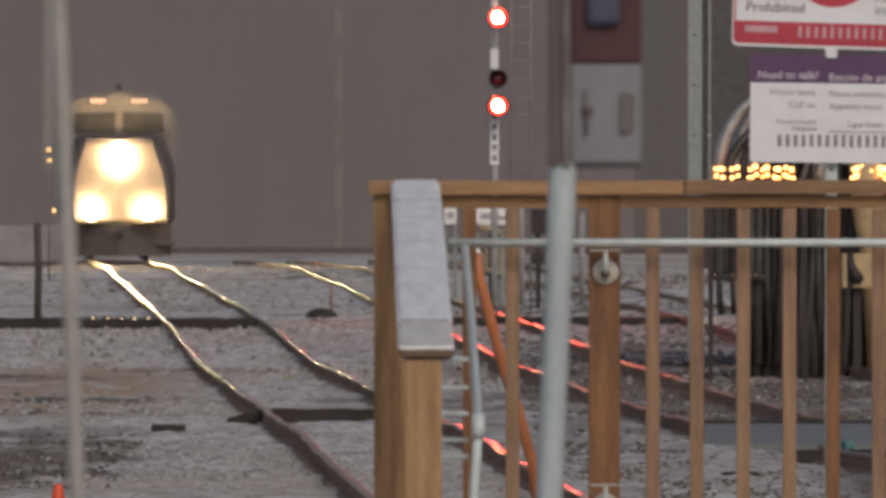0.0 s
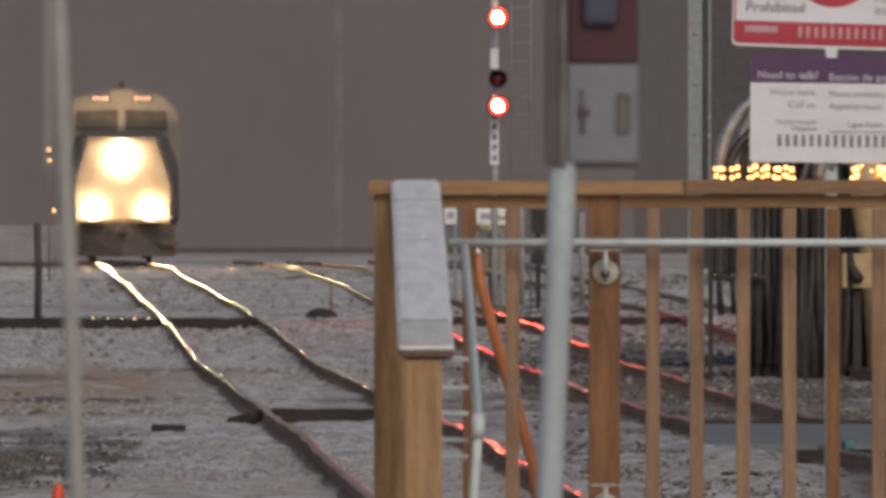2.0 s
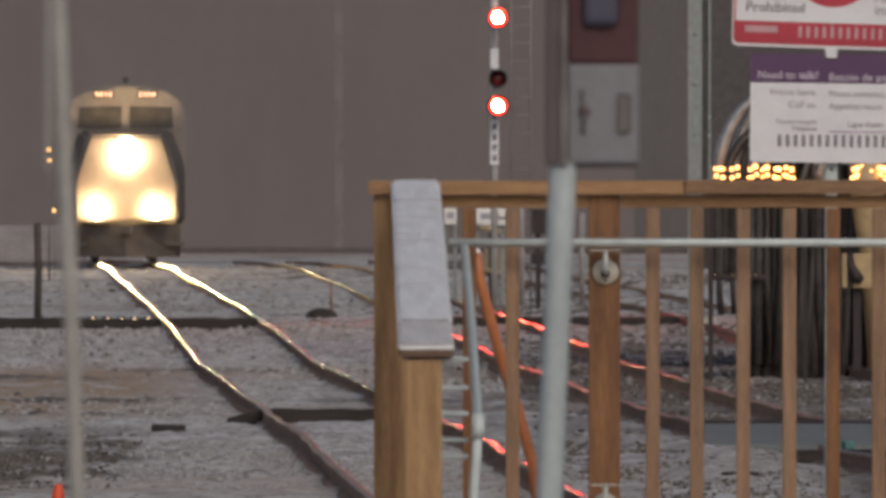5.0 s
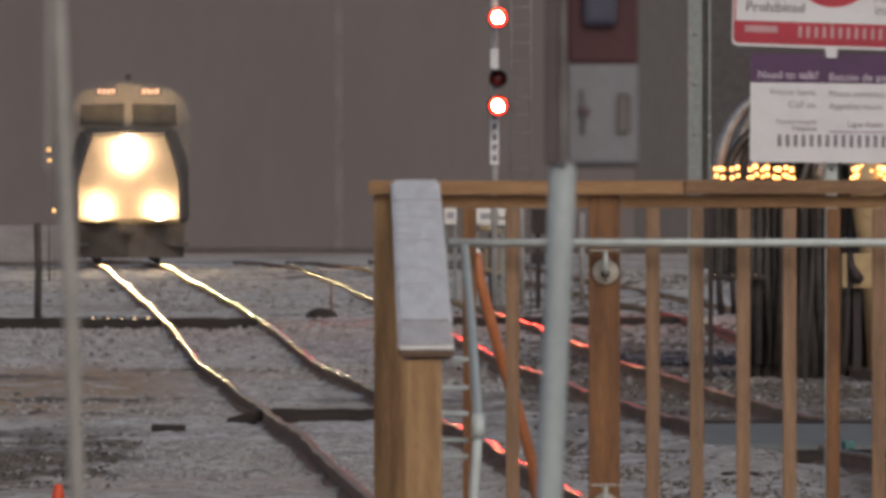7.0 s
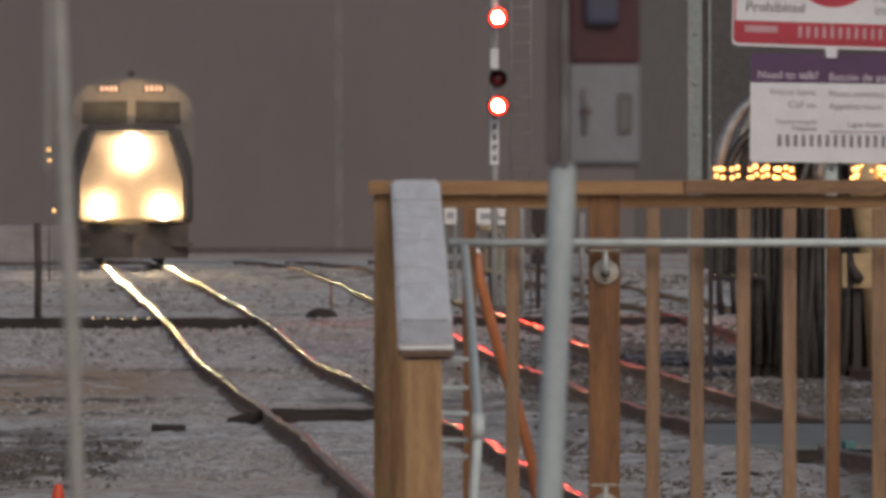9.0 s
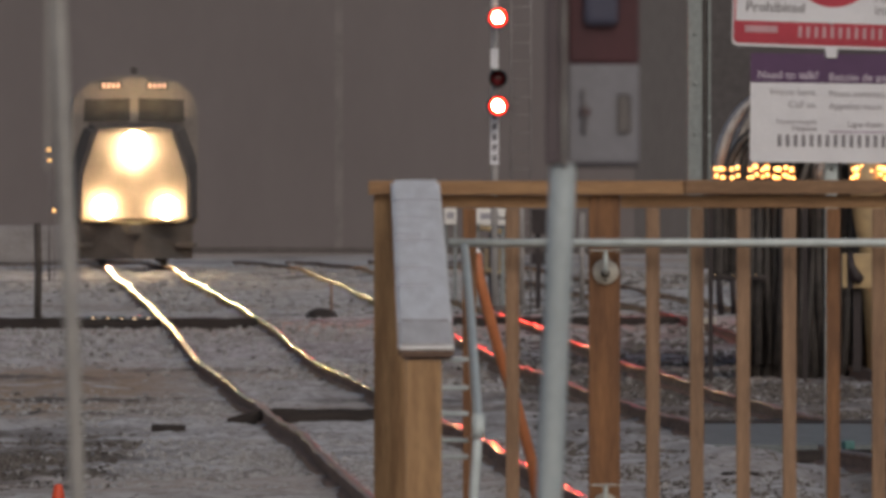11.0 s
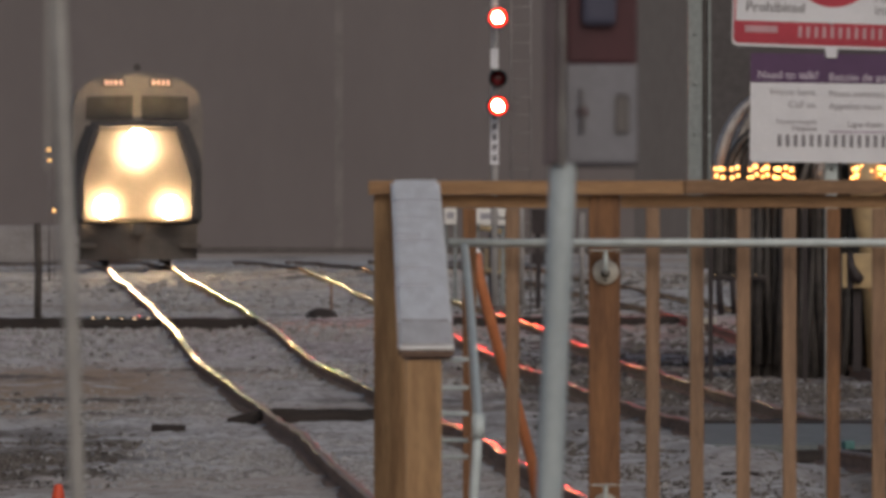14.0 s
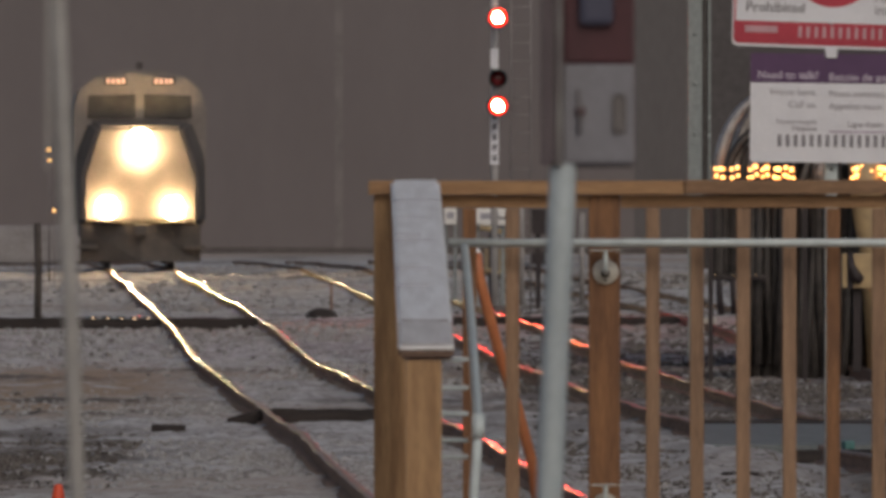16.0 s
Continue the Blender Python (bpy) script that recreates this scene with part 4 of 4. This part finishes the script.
def build_deck():
    d = thing("wooden_deck", "raised wooden deck of weathered boards on posts", "deck")
    for i in range(14):
        part("board", box(-0.35, 4.2, 34.25 + 0.145 * (i - 4), 34.25 + 0.145 * (i - 4) + 0.138, 1.16, 1.198, 0.004), DECK, d)
    part("joist", box(-0.33, 4.18, 33.72, 33.76, 0.98, 1.158), CEDAR_H, d)
    part("joist", box(-0.33, 4.18, 35.5, 35.54, 0.98, 1.158), CEDAR_H, d)
    for x in (-0.2, 2.0, 4.1):
        for y in (33.82, 35.4):
            part("leg", box(x - 0.06, x + 0.06, y - 0.05, y + 0.05, -0.25, 1.155), CEDAR, d)


def build_guard():
    g = thing("guard_rail", "cedar deck guard rail with square balusters and flat cap", "guard rail")
    part("cap", box(-0.2129, 0.6871 - 0.001, 33.93, 34.07, 2.2274, 2.2677, 0.004), CEDAR_H, g, "flat cedar cap board")
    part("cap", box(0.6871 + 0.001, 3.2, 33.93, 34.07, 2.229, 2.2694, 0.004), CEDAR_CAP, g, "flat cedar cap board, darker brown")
    for x0, x1 in ((-0.1065, 0.4161), (0.5065, 2.35), (2.45, 3.15)):
        part("sub_rail", box(x0, x1, 33.962, 34.0, 2.1903, 2.2258, 0.003), CEDAR_H, g)
        part("bottom_rail", box(x0, x1, 33.962, 34.0, 1.27, 1.31, 0.003), CEDAR_H, g)
    for ux, mat in ((831, CEDAR_DARK), (907, CEDAR_MID), (1155, CEDAR_MID), (1233, CEDAR_MID), (1315, CEDAR_MID), (1397, CEDAR_MID), (1474, CEDAR_DARK), (1555, CEDAR_MID), (1636, CEDAR_MID), (1716, CEDAR_MID)):
        x = (ux - 784) / 620.0
        part("baluster", box(x - 0.0195, x + 0.0195, 33.965, 34.003, 1.311, 2.1887, 0.003), mat, g)
    post = part("post", box(0.4161, 0.5048, 33.955, 34.044, 1.2, 2.2274 - 0.001, 0.004), CEDAR_DARK, g, "reddish-brown square post")
    part("post", box(-0.1968, -0.1081, 33.955, 34.044, 1.2, 2.2274 - 0.001, 0.004), CEDAR, g, "pale cedar corner post")
    part("post", box(2.355, 2.444, 33.955, 34.044, 1.2, 2.2274 - 0.001, 0.004), CEDAR, g)
    for uz in (481, 895):
        z, x = 2.3 - (uz - 300) / 620.0, 0.4629
        br = part("bracket", lathe(((0.0005, -0.012), (0.012, -0.012), (0.013, -0.006), (0.034, -0.005), (0.037, 0.0), (0.0365, 0.004)), 26, None, (x, 33.949, z), "Y"), PLATE, post, "round zinc handrail bracket plate")
        part("socket", lathe(((0.0005, -0.0135), (0.011, -0.0132), (0.0125, -0.012)), 18, None, (x, 33.9485, z - 0.004), "Y"), SIGNAL_BLACK, br, "dark bracket socket")
        part("hook", tube([(x, 33.945, z - 0.004), (x, 33.905, z), (x, 33.895, z + 0.012), (x, 33.893, z + 0.062)], 0.0065, 8), GALV, br)
        part("saddle", box(x - 0.045, x + 0.045, 33.88, 33.905, z + 0.06, z + 0.063), GALV, br)
        part("screw", lathe(((0.004, -0.009), (0.003, -0.011)), 8, None, (x, 33.946, z - 0.024), "Y"), SIGNAL_BLACK, br)


def build_ramp():
    n, f = 29.5, 33.93
    slope = (2.271 - 1.866) / (f - n)
    def top(y):
        return 1.866 + (y - n) * slope
    r = thing("ramp_rail", "sloping ramp rail with a frosted pale cap board", "ramp rail")
    joint = 30.08
    for y0, y1, name in ((n, joint - 0.004, "short"), (joint, f - 0.002, "long")):
        bm = bmesh.new()
        for y in (y0, y1):
            x = -0.041 - (y - n) * 0.0085
            w = 0.0695
            for a, b in ((-w, -0.038), (w, -0.038), (w, 0.0), (-w, 0.0)):
                bm.verts.new((x + a, y, top(y) + b))
        bm.verts.ensure_lookup_table()
        for q in ((0, 1, 2, 3), (4, 5, 6, 7), (0, 1, 5, 4), (1, 2, 6, 5), (2, 3, 7, 6), (3, 0, 4, 7)):
            bm.faces.new([bm.verts[i] for i in q])
        bmesh.ops.bevel(bm, geom=list(bm.edges), offset=0.009, segments=2, affect="EDGES")
        bmesh.ops.recalc_face_normals(bm, faces=bm.faces)
        for fc in bm.faces:
            fc.material_index = 1 if (fc.normal.z < 0.3 and (fc.normal.y < -0.4 or fc.normal.z < -0.3)) else 0
        part("cap", bm, [FROSTED if name == "long" else FROSTED_GREY, END_GRAIN], r, "pale frosted cap board")
    rng = random.Random(3)
    x = -0.041
    # Pale strip paints the highlight along the bevelled end edge.
    part("end_highlight", box(x - 0.067, x + 0.067, n - 0.004, n + 0.004, top(n) - 0.013, top(n) - 0.001, 0.002), FROSTED, r, "pale strip painting the highlight of the board end's bevel")
    for y in (30.95, 31.4, 32.15, 32.32, 32.8, 33.3):
        x = -0.041 - (y - n) * 0.0085
        part("crack", box(x - 0.066, x - 0.066 + rng.uniform(0.07, 0.13), y, y + rng.uniform(0.02, 0.034), top(y) - 0.002, top(y) + 0.0024), INK_PALE, r, "dark check in the board")
    near = part("post", box(-0.0939, -0.0028, 29.51, 29.6, 0.75, top(29.5) - 0.039, 0.005), CEDAR, r, "pale cedar end post")
    for k in range(1, 24):
        y = 29.6 + k * 0.18
        x = -0.041 - (y - n) * 0.0085
        part("baluster", box(x - 0.019, x + 0.019, y - 0.019, y + 0.019, top(y) - 1.0, top(y) - 0.04), CEDAR, r)
    for y0, y1 in ((29.62, 33.9),):
        bm = bmesh.new()
        for y in (y0, y1):
            for a, b in ((-0.02, -1.04), (0.02, -1.04), (0.02, -1.0), (-0.02, -1.0)):
                bm.verts.new((-0.06 + a, y, top(y) + b))
        bm.verts.ensure_lookup_table()
        for q in ((0, 1, 2, 3), (4, 5, 6, 7), (0, 1, 5, 4), (1, 2, 6, 5), (2, 3, 7, 6), (3, 0, 4, 7)):
            bm.faces.new([bm.verts[i] for i in q])
        part("bottom_rail", bm, CEDAR, r)
    for uz in (637, 687, 733, 780, 809):
        z = 2.3 - (uz - 300) / 714.0
        part("bolt", tube([(-0.0056, 29.55, z), (-0.0014, 29.55, z), (0, 29.55, z), (0.0631, 29.55, z)], 0.0055, 10, None, 0, (2.4, 2.4, 1, 1)), GALV, near, "protruding zinc bolt")
    # ramp surface
    ramp = thing("wooden_ramp", "sloping wooden ramp of deck boards", "ramp")
    for k in range(34):
        y = 29.0 + k * 0.142
        z = top(y) - 1.075
        part("board", box(-0.1, 1.45, 0, 0.137, -0.038, 0, 0.003), DECK, ramp, "", pose(0, y, z, math.degrees(math.atan(slope)), 0, 0))
    for x in (0.0, 1.35):
        for y in (29.6, 31.6, 33.4):
            part("leg", box(x - 0.045, x + 0.045, y - 0.045, y + 0.045, -0.3, top(y) - 1.115), CEDAR, ramp)


def build_handrail():
    h = thing("pipe_handrail", "galvanised pipe handrail fixed along the guard and ramp", "handrail")
    z0 = 2.091
    part("pipe", tube([(0.0145, 33.89, z0), (0.6688, 33.89, z0), (3.15, 33.89, z0)], 0.0118, 14), GALV, h)
    pts = [(0.061, 33.86, z0 - 0.012), (0.0617, 33.7, 2.074), (0.0744, 32.0, 1.9129), (0.0845, 29.9, 1.7142), (0.0854, 29.7, 1.6956), (0.0857, 29.6, 1.685), (0.0882, 29.5, 1.6675), (0.0853, 29.48, 1.6287), (0.0755, 29.48, 1.4861), (0.0727, 29.48, 0.8)]
    part("pipe", tube(pts, 0.0125, 14), GALV, h)
    part("collar", tube([(0.0881, 29.485, 1.6915), (0.0867, 29.475, 1.6357)], 0.0165, 14), GALV, h, "pipe collar")


build_deck()
build_guard()
build_ramp()
build_handrail()

rod = thing("marker_rod", "bent orange plastic marker rod with a pale tip", "marker rod")
curve = [(0.0963, 35.0, 2.0543), (0.1063, 35.0, 1.9845), (0.1361, 35.02, 1.8683), (0.1727, 35.05, 1.7355), (0.2175, 35.08, 1.6027), (0.2623, 35.1, 1.4366), (0.2922, 35.12, 1.2)]
part("rod", tube(curve, 0.0165, 12), ORANGE, rod)
part("tip", tube([(0.0963, 35.0, 2.0526), (0.0946, 35.0, 2.0676)], 0.0172, 12, None, 0, (1, 0.6)), SIGN_WHITE, rod, "pale tip")


# ---- signs ----
def plate(name, x0, x1, z0, z1, y, mat, parent, r=0.012, thick=0.003, label=""):
    bm = bmesh.new()
    pts = []
    for cx, cz, a0 in ((x1 - r, z1 - r, 0), (x0 + r, z1 - r, 90), (x0 + r, z0 + r, 180), (x1 - r, z0 + r, 270)):
        for k in range(6):
            a = radians(a0 + 18 * k)
            pts.append((cx + r * math.cos(a), cz + r * math.sin(a)))
    v0 = [bm.verts.new((x, y, z)) for x, z in pts]
    v1 = [bm.verts.new((x, y + thick, z)) for x, z in pts]
    bm.faces.new(v0)
    bm.faces.new(v1)
    for k in range(len(pts)):
        bm.faces.new((v0[k], v0[(k + 1) % 24], v1[(k + 1) % 24], v1[k]))
    return part(name, bm, mat, parent, label)


def bars(parent, ux0, ux1, uz0, uz1, mat, count, face):
    """Figures that stay unwritten: one plain bar for each."""
    x0, x1 = (ux0 - 784) / 602.3, (ux1 - 784) / 602.3
    z0, z1 = 2.3 - (uz1 - 300) / 602.3, 2.3 - (uz0 - 300) / 602.3
    w = (x1 - x0) / count
    for k in range(count):
        part("bar", box(x0 + w * (k + 0.24), x0 + w * (k + 0.70), face - 0.0012, face, z0, z1), mat, parent)


def build_signs():
    y = 35.0
    p = thing("sign_post", "perforated galvanised post carrying two signs", "sign post")
    post = bmesh.new()
    box(1.124, 1.1606, 35.03, 35.066, 1.2, 3.2, 0.002, post)
    part("post", post, GALV, p)
    for k in range(40):
        part("hole", lathe(((0.0055, -0.001), (0.0055, 0.004)), 8, None, (1.1423, 35.029, 1.25 + k * 0.05), "Y"), SIGNAL_BLACK, p)
    a = thing("prohibition_sign", "white and red trespass warning sign on the post", "sign")
    part("backing", box(1.1091, 1.1722, 35.0045, 35.028, 2.6985, 2.7649), GALV_DULL, a)
    plate("panel", 0.8484, 1.4296, 2.6503, 3.097, y, SIGN_WHITE, a, 0.02, label="white panel with rounded corners")
    rim = plate("border", 0.8526, 1.4254, 2.6586, 3.0903, y - 0.0012, SIGN_RED, a, 0.018, 0.001, "thin red border")
    plate("field", 0.8584, 1.4196, 2.725, 3.0837, y - 0.0024, SIGN_WHITE, a, 0.005, 0.001)
    plate("panel", 0.8584, 1.4196, 2.6653, 2.7234, y - 0.0024, SIGN_RED, a, 0.012, 0.001, "red band")
    ring = lathe(((0.1295, 0.0), (0.1295, -0.001), (0.0996, -0.001), (0.0996, 0.0)), 40, None, (1.1423, y - 0.0026, 2.901), "Y")
    for f in ring.faces:
        f.smooth = False
    part("roundel", ring, SIGN_RED, a, "red prohibition roundel")
    plate("disc", 1.0892, 1.1954, 2.8645, 2.9575, y - 0.006, INK, a, 0.01, 0.001, "dark pictogram block")
    fy = y - 0.004
    words("lettering", "Access", 0.0415, INK, a, 0.8866, 2.7915, fy, bold=0.0006)
    words("lettering", "Prohibited", 0.0415, INK, a, 0.8866, 2.7533, fy, bold=0.0006)
    words("lettering", "Acc\u00e8s", 0.0415, INK_PALE, a, 1.2652, 2.7915, fy, bold=0.0004)
    words("lettering", "interdit", 0.0415, INK_PALE, a, 1.2652, 2.7533, fy, bold=0.0004)
    part("mark", box(0.8866, 0.9829, fy - 0.002, fy, 2.6918, 2.7118), SIGN_PINK, a, "pale owner's mark")
    bars(a, 1409, 1580, 51, 71, SIGN_PINK, 12, y - 0.0026)
    part("bolt", lathe(((0.008, 0.0), (0.008, -0.006), (0.004, -0.008)), 8, None, (1.139, y - 0.003, 2.7284), "Y"), SIGN_WHITE, a)
    fy = y - 0.0018
    b = thing("helpline_sign", "purple and white bilingual helpline sign on the post", "sign")
    part("backing", box(1.1091, 1.1722, 35.0045, 35.028, 2.4328, 2.5491), GALV_DULL, b)
    plate("panel", 0.9032, 1.3781, 2.3216, 2.642, y, SIGN_WHITE, b, 0.012, label="white panel")
    plate("band", 0.9032, 1.3781, 2.5557, 2.642, y - 0.0015, SIGN_PURPLE, b, 0.004, 0.001, "purple heading band")
    words("lettering", "Need to talk?", 0.0330, SIGN_LILAC, b, 0.9235, 2.5673, fy, bold=0.0004)
    words("lettering", "Besoin de parler?", 0.0330, SIGN_LILAC, b, 1.1324, 2.5623, fy, bold=0.0004)
    for text, ux, uz in (("We're here.", 1446, 168), ("Call us.", 1446, 190)):
        words("lettering", text, 0.0285, INK_PALE, b, (ux - 784) / 602.3, 2.3 - (uz - 300) / 602.3, fy, "RIGHT")
    for text, ux, uz in (("Nous sommes l\u00e0.", 1467, 170), ("Appelez-nous.", 1467, 192)):
        words("lettering", text, 0.0285, INK_PALE, b, (ux - 784) / 602.3, 2.3 - (uz - 300) / 602.3, fy)
    words("lettering", "Mental Health", 0.0208, INK_PALE, b, 1.0991, 2.4345, fy, "RIGHT")
    words("lettering", "Helpline", 0.0216, INK_PALE, b, 1.0991, 2.4146, fy, "RIGHT", 0.0003)
    words("lettering", "Ligne d'aide", 0.0216, INK_PALE, b, 1.1905, 2.4278, fy, "LEFT", 0.0003)
    part("bar", box(1.1357, 1.3216, fy - 0.001, fy, 2.4096, 2.4162), SIGN_LILAC, b, "pale unreadable line of print")
    bars(b, 1374, 1572, 238, 259, INK, 14, y - 0.0002)
    part("clip", box(1.1241, 1.1573, 34.99, 35.0, 2.6271, 2.6553, 0.002), SIGN_WHITE, p)
    # both signs hang a little askew
    for sign, pivot, turn in ((a, Vector((1.28, y, 2.69)), 1.8), (b, Vector((0.92, y, 2.55)), 0.6)):
        sign.matrix_basis = Matrix.Translation(pivot) @ Matrix.Rotation(radians(turn), 4, "Y") @ Matrix.Translation(-pivot)


SIGN_PINK = material("pale_pink_print", (0.62, 0.36, 0.40), 0.5, scale=10)
SIGN_LILAC = material("pale_lilac_print", (0.62, 0.55, 0.65), 0.5, scale=10)
build_signs()


# ---- near poles ----
def build_gate():
    d = 20.0
    g = thing("barrier_gate", "raised red and white barrier arm on a pale tube", "barrier", pose(0, d, 0))
    part("tube", tube([(0.1755, 0, -0.2), (0.1784, 0, 1.7478), (0.1954, 0, 2.1577), (0.2021, 0, 2.3095)], 0.0225, 16), ALU_POLE, g, "pale painted tube")
    arm = part("arm", box(0.2011, 0.3207, -0.02, 0.02, 2.3095, 2.4765, 0.006), BOARD_WHITE, g, "white reflective section of the arm")
    part("red_section", box(0.2021, 0.3207, -0.02, 0.02, 2.4769, 2.6985, 0.006), BOARD_RED, arm, "dark red reflective section")
    part("channel", box(0.1641, 0.1883, -0.025, 0.03, 2.3076, 2.6985, 0.004), ARM_EDGE, arm, "dark purplish channel")
    part("edge", box(0.1888, 0.2007, -0.03, 0.02, 2.3038, 2.6985, 0.003), ARM_RIM, arm, "dull metal edge")
    part("lower_strip", box(0.2016, 0.3197, -0.012, 0.02, 2.3028, 2.309, 0.002), DARK_CHANNEL, arm)
    part("lamp", box(0.2277, 0.2865, -0.04, -0.021, 2.541, 2.6226, 0.012), SMOKED, arm, "smoked blue lamp housing")
    part("window", box(0.2846, 0.3065, -0.0225, -0.0202, 2.3607, 2.4252, 0.006), LATCH, arm, "brownish latch plate")
    part("latch", tube([(0.2277, -0.03, 2.3588), (0.2296, -0.034, 2.3949), (0.2258, -0.03, 2.4347)], 0.0028, 8), LATCH, arm, "thin latch bar")
    part("knob", lathe(((0.009, 0.0), (0.009, -0.006), (0.006, -0.008)), 14, None, (0.2296, -0.022, 2.3968), "Y"), BOARD_RED, arm, "dark red knob")
    return arm


LATCH = material("latch_brown", (0.155, 0.14, 0.135), 0.6, scale=12)
ARM = build_gate()

POLE_GREY = material("dull_pole_paint", (0.37, 0.355, 0.335), 0.7, colour2=(0.31, 0.295, 0.275), scale=6, fine=0.1)
pole = thing("leaning_pole", "slender dull grey pole leaning slightly before the tracks", "pole")
part("pole", tube([(-0.4575, 15, -0.2), (-0.4604, 15, 1.8859), (-0.4682, 15, 2.115), (-0.4782, 15, 2.3427), (-0.4846, 15, 2.5135), (-0.4874, 15, 2.5775)], 0.0105, 14), POLE_GREY, pole)
part("strap", box(-0.4995, -0.4953, 15.0, 15.01, 2.3, 2.5775), POLE_GREY, pole, "thin strip beside the pole")


# ---- what moves ----
def motions():
    rows = []
    for t, d in ((0.0, 322.0), (3.5, 310.6), (7.0, 299.6), (9.0, 293.2), (11.0, 287.4), (12.5, 284.0), (14.5, 280.0), (16.0, 276.4)):
        rows.append((t, pose(line_one(d) + 0.753, d, -0.2 * max(0.0, min(1.0, (d - 282) / 40.0)), 0, 0, 2.16)))
    walk(TRAIN, rows)
    sway = ((0.0, 13), (0.5, 9), (1.5, 8), (2.5, 6), (3.5, 7), (6.5, 8), (7.5, 6), (8.5, 10), (9.0, 10), (11.5, 7), (12.5, 3), (13.5, 5), (15.5, 5), (16.0, 0))
    walk(ARM, [(t, pose(k * 0.00095, 0, 0)) for t, k in sway])


motions()
